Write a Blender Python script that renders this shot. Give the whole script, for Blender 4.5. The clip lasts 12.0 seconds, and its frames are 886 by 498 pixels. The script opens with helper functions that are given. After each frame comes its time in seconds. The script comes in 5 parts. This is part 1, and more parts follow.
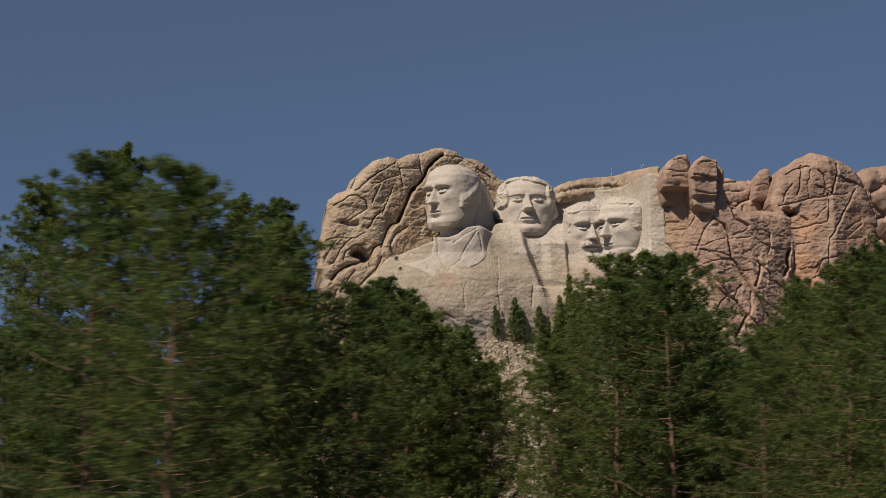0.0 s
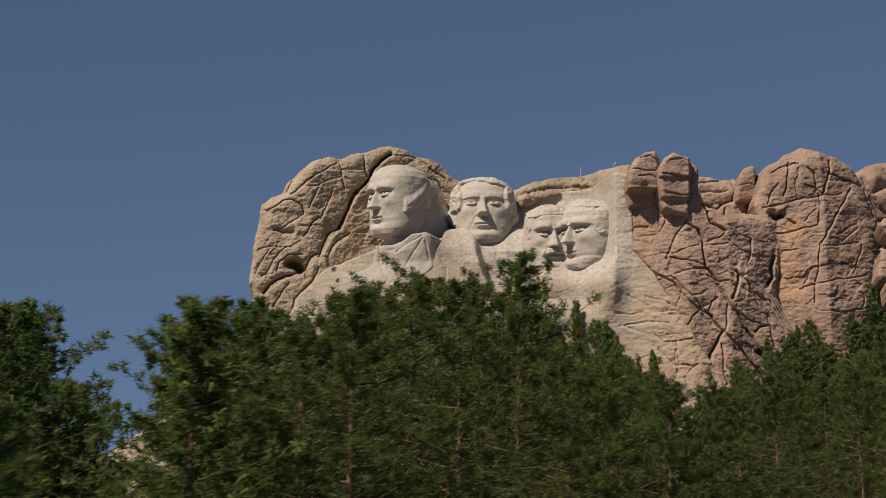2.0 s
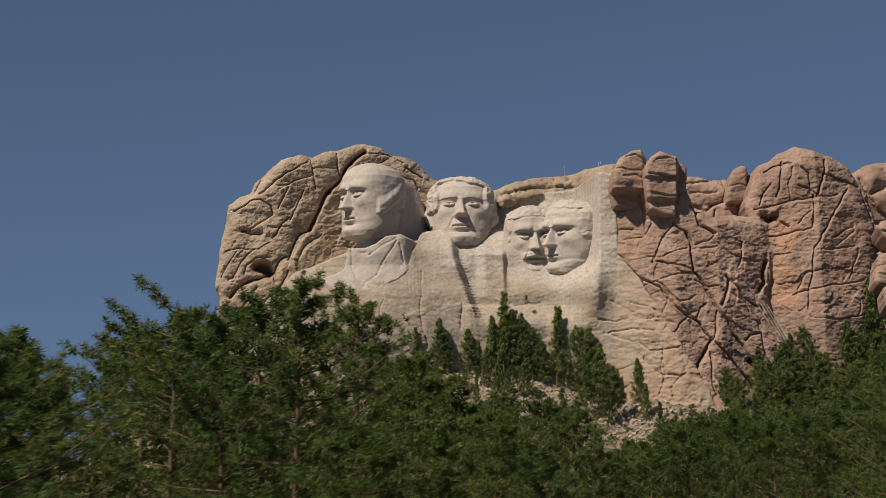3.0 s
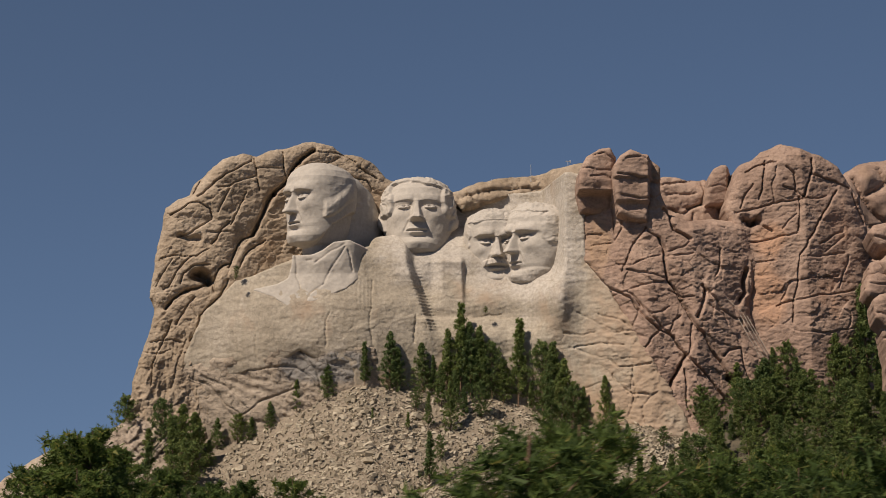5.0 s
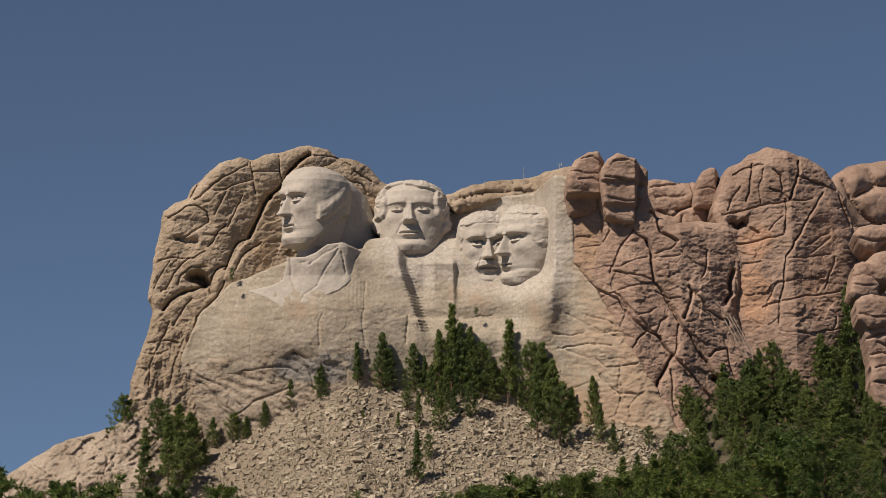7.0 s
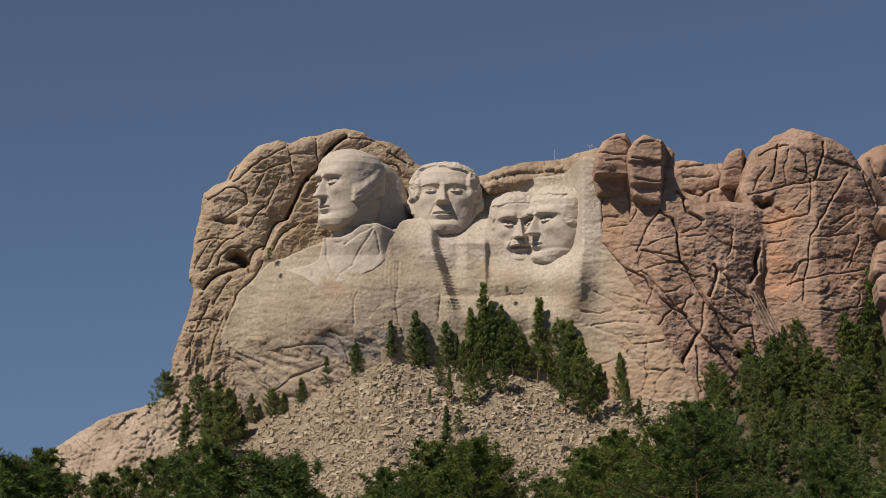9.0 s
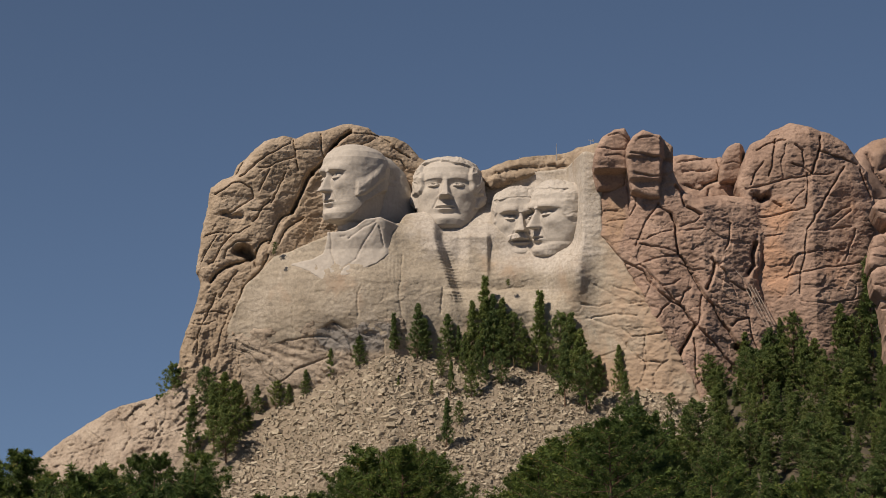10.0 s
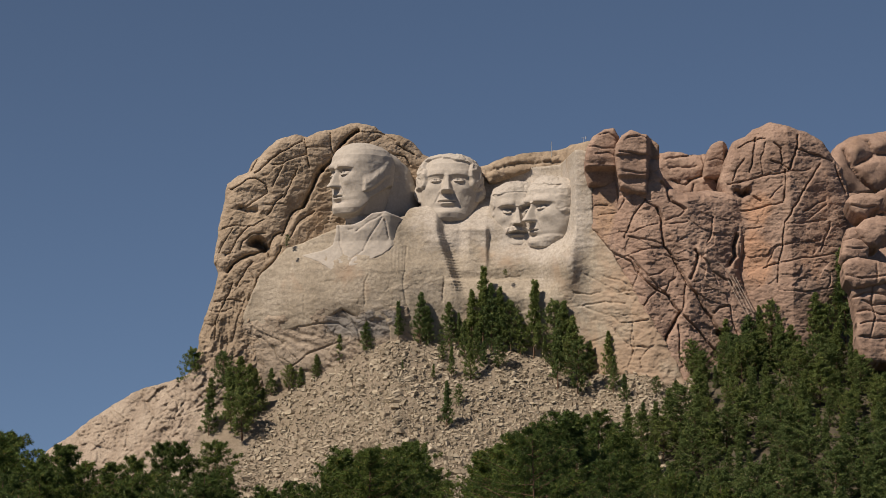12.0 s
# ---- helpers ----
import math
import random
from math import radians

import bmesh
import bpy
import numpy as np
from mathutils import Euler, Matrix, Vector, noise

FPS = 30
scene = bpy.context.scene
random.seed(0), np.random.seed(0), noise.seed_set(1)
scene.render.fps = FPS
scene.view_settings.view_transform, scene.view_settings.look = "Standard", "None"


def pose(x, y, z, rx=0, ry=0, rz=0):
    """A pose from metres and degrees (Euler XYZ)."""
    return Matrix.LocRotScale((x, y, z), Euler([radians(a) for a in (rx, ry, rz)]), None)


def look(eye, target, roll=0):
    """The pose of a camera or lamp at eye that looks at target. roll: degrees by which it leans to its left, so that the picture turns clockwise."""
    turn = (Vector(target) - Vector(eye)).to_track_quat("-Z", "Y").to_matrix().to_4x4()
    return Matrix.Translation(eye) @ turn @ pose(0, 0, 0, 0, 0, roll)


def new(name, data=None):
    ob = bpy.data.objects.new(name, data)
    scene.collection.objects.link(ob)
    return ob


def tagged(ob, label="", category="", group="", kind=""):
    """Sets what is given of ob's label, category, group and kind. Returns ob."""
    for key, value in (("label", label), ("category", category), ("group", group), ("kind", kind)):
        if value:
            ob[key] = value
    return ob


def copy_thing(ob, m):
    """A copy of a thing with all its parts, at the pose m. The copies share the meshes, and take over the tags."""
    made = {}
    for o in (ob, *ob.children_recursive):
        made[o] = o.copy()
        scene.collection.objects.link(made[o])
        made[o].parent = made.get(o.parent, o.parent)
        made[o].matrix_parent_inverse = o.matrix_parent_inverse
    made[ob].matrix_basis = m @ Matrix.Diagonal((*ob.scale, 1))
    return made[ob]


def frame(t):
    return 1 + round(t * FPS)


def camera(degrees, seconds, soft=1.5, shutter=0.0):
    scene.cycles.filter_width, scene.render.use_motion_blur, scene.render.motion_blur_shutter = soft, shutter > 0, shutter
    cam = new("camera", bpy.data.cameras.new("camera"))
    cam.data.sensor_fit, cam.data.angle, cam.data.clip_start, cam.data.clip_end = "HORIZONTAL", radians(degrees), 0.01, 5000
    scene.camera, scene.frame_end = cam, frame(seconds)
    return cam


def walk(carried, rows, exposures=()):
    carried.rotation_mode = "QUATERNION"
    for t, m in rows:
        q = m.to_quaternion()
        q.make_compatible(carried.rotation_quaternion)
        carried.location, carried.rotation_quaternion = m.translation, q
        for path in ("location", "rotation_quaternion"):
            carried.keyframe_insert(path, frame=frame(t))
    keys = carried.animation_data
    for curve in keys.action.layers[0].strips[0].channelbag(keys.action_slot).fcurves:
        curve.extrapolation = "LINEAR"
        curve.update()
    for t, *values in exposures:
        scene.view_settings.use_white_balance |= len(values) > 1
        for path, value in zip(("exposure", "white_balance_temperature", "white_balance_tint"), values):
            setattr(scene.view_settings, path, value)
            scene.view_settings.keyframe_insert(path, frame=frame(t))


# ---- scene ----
# Seconds, eye in metres, then turn to the left, tilt up and roll in degrees.
cam = camera(24.157, 12.0, soft=0.75, shutter=0.25)
RIDE = [
    (0.0, -79.54, -442.46, 2.00, -10.049, 7.863, -0.508),
    (0.5, -62.77, -434.55, 4.13, -8.481, 7.870, -0.593),
    (1.0, -48.99, -425.80, 6.33, -7.233, 7.839, -0.494),
    (1.5, -38.55, -414.89, 8.35, -6.389, 7.835, -0.395),
    (2.0, -31.41, -404.14, 10.38, -5.957, 7.806, -0.266),
    (2.5, -26.47, -394.41, 12.10, -5.748, 7.795, -0.134),
    (3.0, -23.17, -385.53, 13.59, -5.726, 7.806, -0.097),
    (5.0, -4.80, -355.88, 19.77, -4.605, 7.698, 0.030),
    (5.5, -2.28, -355.32, 20.13, -4.417, 7.710, 0.051),
    (6.0, 0.00, -357.33, 20.36, -4.144, 7.658, 0.078),
    (6.5, 2.12, -360.05, 20.51, -3.801, 7.594, 0.067),
    (7.0, 4.01, -362.74, 20.73, -3.374, 7.477, 0.100),
    (9.0, 10.76, -372.21, 19.95, -1.375, 6.862, 0.186),
    (9.5, 13.26, -374.86, 20.35, -0.952, 6.666, 0.181),
    (10.0, 15.19, -378.48, 20.84, -0.619, 6.445, 0.182),
    (10.5, 16.55, -385.01, 21.23, -0.391, 6.201, 0.157),
    (11.0, 17.60, -392.38, 21.59, -0.234, 5.972, 0.186),
    (11.5, 18.27, -399.80, 21.99, -0.121, 5.744, 0.181),
    (12.0, 18.59, -405.13, 22.42, -0.059, 5.586, 0.132),
]
walk(cam, [(t, pose(x, y, z, 90 + tilt, 0, turn) @ pose(0, 0, 0, 0, 0, roll)) for t, x, y, z, turn, tilt, roll in RIDE],
     exposures=[(0.0, 0.1, 7300, 16), (12.0, 0.1, 7300, 16)])

# ---- light ----
world = bpy.data.worlds.new("sky")
scene.world = world
world.use_nodes = True
wn = world.node_tree.nodes
sky = wn.new("ShaderNodeTexSky")
sky.sky_type = "NISHITA"
sky.sun_disc = False
SUN_AWAY = Vector((-0.76, -0.60, 1.1)).normalized()
sky.sun_elevation = math.asin(SUN_AWAY.z)
sky.sun_rotation = math.atan2(SUN_AWAY.x, SUN_AWAY.y)
sky.altitude = 12000
sky.air_density = 1.6
sky.dust_density = 0.0
sky.ozone_density = 0.9
way = wn.new("ShaderNodeTexCoord")
raised = wn.new("ShaderNodeMapping")
raised.inputs["Scale"].default_value = (1, 1, 0.55)
raised.inputs["Location"].default_value = (0, 0, 0.11)
world.node_tree.links.new(way.outputs["Generated"], raised.inputs["Vector"])
world.node_tree.links.new(raised.outputs["Vector"], sky.inputs["Vector"])
haze = wn.new("ShaderNodeMix")
haze.data_type, haze.blend_type = "RGBA", "MULTIPLY"
haze.inputs[0].default_value = 1.0
haze.inputs[7].default_value = (0.93, 1.01, 0.98, 1)
world.node_tree.links.new(sky.outputs["Color"], haze.inputs[6])
world.node_tree.links.new(haze.outputs[2], wn["Background"].inputs["Color"])
wn["Background"].inputs["Strength"].default_value = 0.074
sun = new("sun", bpy.data.lights.new("sun", "SUN"))
sun.data.energy = 4.3
sun.data.angle = radians(0.53)
sun.data.color = (1.0, 0.955, 0.86)
sun.matrix_world = look(SUN_AWAY * 300, (0, 0, 0))


# ---- materials ----
def material(name):
    m = bpy.data.materials.new(name)
    m.use_nodes = True
    n, l = m.node_tree.nodes, m.node_tree.links
    return m, n, l, n["Principled BSDF"]


def ramp(n, stops):
    r = n.new("ShaderNodeValToRGB")
    r.color_ramp.elements[0].position, r.color_ramp.elements[0].color = stops[0][0], (*stops[0][1], 1)
    r.color_ramp.elements[1].position, r.color_ramp.elements[1].color = stops[-1][0], (*stops[-1][1], 1)
    for at, col in stops[1:-1]:
        r.color_ramp.elements.new(at).color = (*col, 1)
    return r


def noise_node(n, l, vec, scale, detail=6, rough=0.6):
    t = n.new("ShaderNodeTexNoise")
    t.inputs["Scale"].default_value, t.inputs["Detail"].default_value = scale, detail
    t.inputs["Roughness"].default_value = rough
    l.new(vec, t.inputs["Vector"])
    return t.outputs["Fac"]


def mixed(n, l, fac, a, b, how="MIX"):
    x = n.new("ShaderNodeMix")
    x.data_type, x.blend_type = "RGBA", how
    for sock, val in (("Factor", fac), ("A", a), ("B", b)):
        s = [i for i in x.inputs if i.name == sock and (i.type == "RGBA" or sock == "Factor" and i.type == "VALUE")][0]
        if isinstance(val, bpy.types.NodeSocket):
            l.new(val, s)
        else:
            s.default_value = val if sock == "Factor" else (*val, 1)
    return [o for o in x.outputs if o.type == "RGBA"][0]


def stretched(n, l, scale, turn=(0, 0, 0)):
    g = n.new("ShaderNodeNewGeometry")
    mp = n.new("ShaderNodeMapping")
    mp.inputs["Scale"].default_value = scale
    mp.inputs["Rotation"].default_value = turn
    l.new(g.outputs["Position"], mp.inputs["Vector"])
    return mp.outputs["Vector"]


def spots(n, l, field, places, weight):
    """Broad stains at known places (x, z, half width, half height), broken up by a noise field."""
    for px, pz, rx, rz in places:
        sph = n.new("ShaderNodeTexGradient")
        sph.gradient_type = "SPHERICAL"
        spot = stretched(n, l, (1 / rx, 0.0, 1 / rz))
        spot.node.inputs["Location"].default_value = (-px / rx, 0, -pz / rz)
        l.new(spot, sph.inputs["Vector"])
        both = n.new("ShaderNodeMath")
        both.operation = "MULTIPLY_ADD"
        both.inputs[1].default_value = weight
        l.new(sph.outputs["Fac"], both.inputs[0])
        l.new(field, both.inputs[2])
        field = both.outputs[0]
    return field


def rock_material(name, low, mid, high, stain, rust=None, speck=0.22, streak=0.5, rough_bump=0.35, rust_amount=0.5, patches=(), fresh=(), drill=0.0, bump_at=0.55, fracture=0.0, lean=0.5, bedding=0.7):
    """Granite: mottled at metre and hand size, weather streaks that run down, rust patches."""
    m, n, l, out = material(name)
    here = stretched(n, l, (1, 1, 1))
    col = ramp(n, [(0.3, low), (0.5, mid), (0.72, high)])
    l.new(noise_node(n, l, here, 0.16, 9, 0.62), col.inputs["Fac"])
    fine = ramp(n, [(0.32, (0.94 - speck,) * 3), (0.68, (0.94 + speck,) * 3)])
    l.new(noise_node(n, l, here, 1.7, 9, 0.74), fine.inputs["Fac"])
    c = mixed(n, l, 1.0, col.outputs["Color"], fine.outputs["Color"], "MULTIPLY")
    if rust:
        r = ramp(n, [(0.62 - 0.2 * rust_amount, (0, 0, 0)), (0.76 - 0.2 * rust_amount, (1, 1, 1))])
        field = spots(n, l, noise_node(n, l, stretched(n, l, (0.09, 0.09, 0.06)), 1.0, 5, 0.6), patches, 0.42)
        l.new(field, r.inputs["Fac"])
        c = mixed(n, l, r.outputs["Color"], c, rust)
    if fresh:
        # freshly cut stone is paler than the weathered face
        w = ramp(n, [(0.62, (0, 0, 0)), (0.95, (1, 1, 1))])
        l.new(spots(n, l, noise_node(n, l, here, 0.25, 6, 0.6), fresh, 0.9), w.inputs["Fac"])
        c = mixed(n, l, w.outputs["Color"], c, mixed(n, l, 1.0, (0.462, 0.412, 0.357), fine.outputs["Color"], "MULTIPLY"))
    s = ramp(n, [(0.5, (0, 0, 0)), (0.78, (streak, streak, streak))])
    l.new(noise_node(n, l, stretched(n, l, (0.55, 0.55, 0.05)), 1.0, 6, 0.65), s.inputs["Fac"])
    c = mixed(n, l, s.outputs["Color"], c, stain)
    # grain and fine level bedding
    relief = noise_node(n, l, here, 1.6, 10, 0.7)
    beds = n.new("ShaderNodeMath")
    beds.operation = "MULTIPLY_ADD"
    beds.inputs[1].default_value = bedding
    l.new(noise_node(n, l, stretched(n, l, (0.35, 0.35, 2.0), (0, 0.12, 0)), 1.0, 6, 0.65), beds.inputs[0])
    l.new(relief, beds.inputs[2])
    relief = beds.outputs[0]
    if drill:
        # upright marks of the drills
        marks = noise_node(n, l, stretched(n, l, (1.5, 1.5, 0.16)), 1.0, 5, 0.6)
        both = n.new("ShaderNodeMath")
        both.operation = "MULTIPLY_ADD"
        both.inputs[1].default_value = drill
        l.new(marks, both.inputs[0])
        l.new(relief, both.inputs[2])
        relief = both.outputs[0]
    if fracture:
        # hairline joints, bent a little, sunk and darker than the face
        tilted = stretched(n, l, (1.0, 1.0, 1.7), (0, lean, 0))
        nz = n.new("ShaderNodeTexNoise")
        nz.inputs["Scale"].default_value, nz.inputs["Detail"].default_value = 0.5, 4
        l.new(tilted, nz.inputs["Vector"])
        bent = n.new("ShaderNodeVectorMath")
        bent.operation = "MULTIPLY_ADD"
        bent.inputs[1].default_value = (1.6, 1.6, 1.6)
        l.new(nz.outputs["Color"], bent.inputs[0])
        l.new(tilted, bent.inputs[2])
        lines = None
        for scale, wide in ((0.16, 0.012), (0.42, 0.02)):
            vo = n.new("ShaderNodeTexVoronoi")
            vo.feature = "DISTANCE_TO_EDGE"
            vo.inputs["Scale"].default_value = scale
            l.new(bent.outputs[0], vo.inputs["Vector"])
            ed = ramp(n, [(0.0, (1, 1, 1)), (wide, (0, 0, 0))])
            l.new(vo.outputs["Distance"], ed.inputs["Fac"])
            lines = ed.outputs["Color"] if lines is None else mixed(n, l, 1.0, lines, ed.outputs["Color"], "ADD")
        patch = ramp(n, [(0.42, (0, 0, 0)), (0.6, (fracture, fracture, fracture))])
        l.new(noise_node(n, l, here, 0.22, 3, 0.5), patch.inputs["Fac"])
        lines = mixed(n, l, 1.0, lines, patch.outputs["Color"], "MULTIPLY")
        c = mixed(n, l, lines, c, tuple(v * 0.55 for v in stain))
        sub = n.new("ShaderNodeMath")
        sub.operation = "MULTIPLY_ADD"
        sub.inputs[1].default_value = -1.2
        l.new(lines, sub.inputs[0])
        l.new(relief, sub.inputs[2])
        relief = sub.outputs[0]
    l.new(c, out.inputs["Base Color"])
    out.inputs["Roughness"].default_value = 0.92
    out.inputs["Specular IOR Level"].default_value = 0.2
    b = n.new("ShaderNodeBump")
    b.inputs["Strength"].default_value, b.inputs["Distance"].default_value = bump_at, rough_bump
    l.new(relief, b.inputs["Height"])
    l.new(b.outputs["Normal"], out.inputs["Normal"])
    return m


def leaf_material(name, dark, mid, light, gold):
    """Needles: one tint a clump and one a tree."""
    m, n, l, out = material(name)
    g, o = n.new("ShaderNodeNewGeometry"), n.new("ShaderNodeObjectInfo")
    c1 = ramp(n, [(0.0, dark), (0.55, mid), (0.9, light), (1.0, gold)])
    l.new(g.outputs["Random Per Island"], c1.inputs["Fac"])
    c2 = ramp(n, [(0.0, (0.75, 0.8, 0.8)), (1.0, (1.2, 1.12, 0.95))])
    l.new(o.outputs["Random"], c2.inputs["Fac"])
    c = mixed(n, l, 1.0, c1.outputs["Color"], c2.outputs["Color"], "MULTIPLY")
    l.new(c, out.inputs["Base Color"])
    out.inputs["Roughness"].default_value = 0.6
    out.inputs["Specular IOR Level"].default_value = 0.25
    t = n.new("ShaderNodeBsdfTranslucent")
    l.new(c, t.inputs["Color"])
    mx = n.new("ShaderNodeMixShader")
    mx.inputs["Fac"].default_value = 0.5
    l.new(out.outputs["BSDF"], mx.inputs[1])
    l.new(t.outputs["BSDF"], mx.inputs[2])
    l.new(mx.outputs["Shader"], n["Material Output"].inputs["Surface"])
    return m


def plain_material(name, a, b, scale, rough=0.9, bump=0.02, metal=0.0):
    m, n, l, out = material(name)
    here = stretched(n, l, (1, 1, 1))
    col = ramp(n, [(0.35, a), (0.65, b)])
    l.new(noise_node(n, l, here, scale, 6, 0.6), col.inputs["Fac"])
    l.new(col.outputs["Color"], out.inputs["Base Color"])
    out.inputs["Roughness"].default_value, out.inputs["Metallic"].default_value = rough, metal
    bp = n.new("ShaderNodeBump")
    bp.inputs["Distance"].default_value, bp.inputs["Strength"].default_value = bump, 0.6
    l.new(noise_node(n, l, here, scale * 3, 6, 0.6), bp.inputs["Height"])
    l.new(bp.outputs["Normal"], out.inputs["Normal"])
    return m


def stone_material(name, a, b, c):
    """Loose blocks: a tint for each block."""
    m, n, l, out = material(name)
    g, o = n.new("ShaderNodeNewGeometry"), n.new("ShaderNodeObjectInfo")
    add = n.new("ShaderNodeMath")
    add.operation = "ADD"
    l.new(g.outputs["Random Per Island"], add.inputs[0])
    l.new(o.outputs["Random"], add.inputs[1])
    fr = n.new("ShaderNodeMath")
    fr.operation = "FRACT"
    l.new(add.outputs[0], fr.inputs[0])
    col = ramp(n, [(0.0, a), (0.5, b), (1.0, c)])
    l.new(fr.outputs[0], col.inputs["Fac"])
    fine = ramp(n, [(0.3, (0.75, 0.75, 0.75)), (0.7, (1.12, 1.12, 1.12))])
    l.new(noise_node(n, l, stretched(n, l, (1, 1, 1)), 2.2, 6, 0.65), fine.inputs["Fac"])
    l.new(mixed(n, l, 1.0, col.outputs["Color"], fine.outputs["Color"], "MULTIPLY"), out.inputs["Base Color"])
    out.inputs["Roughness"].default_value = 0.95
    out.inputs["Specular IOR Level"].default_value = 0.15
    return m


GRANITE_TAN = rock_material("granite_tan", (0.262, 0.199, 0.140), (0.371, 0.289, 0.212), (0.452, 0.362, 0.276), (0.181, 0.145, 0.113), rust=(0.336, 0.240, 0.160), streak=0.5, rust_amount=0.2, rough_bump=0.2, speck=0.22, fracture=0.3, lean=0.6)
GRANITE_PINK = rock_material("granite_pink", (0.263, 0.175, 0.132), (0.352, 0.241, 0.186), (0.425, 0.302, 0.234), (0.190, 0.131, 0.107), rust=(0.350, 0.235, 0.160), streak=0.45, rust_amount=0.0, patches=((50.6, 70.0, 3.5, 9.0),), rough_bump=0.2, speck=0.22, fracture=0.3, lean=-0.5)
GRANITE_RUST = rock_material("granite_rust", (0.243, 0.163, 0.123), (0.327, 0.224, 0.173), (0.395, 0.281, 0.218), (0.185, 0.126, 0.099), rust=(0.405, 0.245, 0.165), streak=0.45, rust_amount=0.0, patches=((79.5, 60.5, 5.0, 12.0), (81.0, 70.0, 6.0, 4.0)), rough_bump=0.2, speck=0.22, fracture=0.3, lean=-0.4)
GRANITE_CARVED = rock_material("granite_carved", (0.318, 0.269, 0.208), (0.382, 0.327, 0.257), (0.442, 0.381, 0.307), (0.273, 0.221, 0.163), rust=(0.372, 0.272, 0.196), streak=0.4, rough_bump=0.16, rust_amount=0.35, fracture=0.3, lean=0.1, speck=0.26, drill=0.5, bedding=0.3, patches=((59.0, 44.0, 19.0, 22.0),), fresh=((39.0, 70.0, 15.0, 17.0), (20.0, 70.0, 10.0, 12.0)))
GRANITE_PALE = rock_material("granite_pale", (0.415, 0.370, 0.322), (0.458, 0.412, 0.360), (0.500, 0.450, 0.397), (0.362, 0.312, 0.260), streak=0.25, rough_bump=0.05, bump_at=0.35, speck=0.11, bedding=0.0)
GRANITE_GREY = rock_material("granite_grey", (0.262, 0.206, 0.156), (0.352, 0.285, 0.220), (0.430, 0.356, 0.282), (0.170, 0.142, 0.116), rust=(0.262, 0.240, 0.216), streak=0.5, rust_amount=0.0, patches=((-1.0, 47.0, 10.0, 5.0), (8.0, 48.0, 6.0, 4.0)), rough_bump=0.3, fracture=0.8, lean=0.9)
GRANITE_SPUR = rock_material("granite_spur", (0.265, 0.208, 0.160), (0.372, 0.300, 0.235), (0.465, 0.388, 0.312), (0.200, 0.160, 0.125), rust=(0.345, 0.268, 0.200), streak=0.4, rust_amount=0.4, rough_bump=0.3, fracture=0.7, lean=0.7)
SOIL = rock_material("soil", (0.195, 0.156, 0.115), (0.255, 0.207, 0.155), (0.300, 0.248, 0.190), (0.165, 0.132, 0.100), streak=0.2, rough_bump=0.3)
SCREE = stone_material("scree", (0.270, 0.225, 0.165), (0.375, 0.316, 0.236), (0.460, 0.396, 0.305))
BARK = plain_material("bark", (0.09, 0.055, 0.035), (0.19, 0.115, 0.07), 3.0, bump=0.05)
NEEDLES = leaf_material("pine_needles", (0.056, 0.090, 0.029), (0.095, 0.146, 0.040), (0.146, 0.207, 0.056), (0.246, 0.213, 0.067))
NEEDLES_FAR = leaf_material("spruce_needles", (0.092, 0.140, 0.052), (0.144, 0.202, 0.071), (0.196, 0.245, 0.086), (0.247, 0.241, 0.098))
LOG = plain_material("bleached_wood", (0.30, 0.25, 0.20), (0.42, 0.36, 0.30), 1.5, bump=0.02)
STEEL = plain_material("galvanised_steel", (0.5, 0.5, 0.5), (0.65, 0.65, 0.65), 4.0, rough=0.45, metal=0.8)


# ---- shaping ----
def lattice(ix, iy, iz, seed):
    h = (ix * 374761393 + iy * 668265263 + iz * 2147483647 + seed * 1274126177) & 0xFFFFFFFF
    h = ((h ^ (h >> 13)) * 1274126177) & 0xFFFFFFFF
    return ((h ^ (h >> 16)) & 0xFFFF) / 32767.5 - 1.0


def vnoise(x, y, z, seed=0):
    """Smooth noise from -1 to 1 for arrays."""
    x, y, z = np.broadcast_arrays(x, y, z)
    fx, fy, fz = np.floor(x), np.floor(y), np.floor(z)
    ix, iy, iz = fx.astype(np.int64), fy.astype(np.int64), fz.astype(np.int64)
    u, v, w = x - fx, y - fy, z - fz
    u, v, w = (a * a * a * (a * (a * 6 - 15) + 10) for a in (u, v, w))
    out = 0
    for dx in (0, 1):
        for dy in (0, 1):
            for dz in (0, 1):
                out = out + (u if dx else 1 - u) * (v if dy else 1 - v) * (w if dz else 1 - w) * lattice(ix + dx, iy + dy, iz + dz, seed)
    return out


def fbm(x, y, z, octaves=5, gain=0.5, seed=0):
    out, amp, fr = 0, 1.0, 1.0
    for k in range(octaves):
        out = out + amp * vnoise(x * fr, y * fr, z * fr, seed + 17 * k)
        amp, fr = amp * gain, fr * 2.03
    return out


def smooth(a, lo, hi):
    t = np.clip((a - lo) / (hi - lo), 0, 1)
    return t * t * (3 - 2 * t)


def seg_dist(px, pz, ax, az, bx, bz):
    """Distance to a segment and the side on which the points lie."""
    dx, dz = bx - ax, bz - az
    t = np.clip(((px - ax) * dx + (pz - az) * dz) / (dx * dx + dz * dz + 1e-9), 0, 1)
    return np.hypot(px - ax - t * dx, pz - az - t * dz)


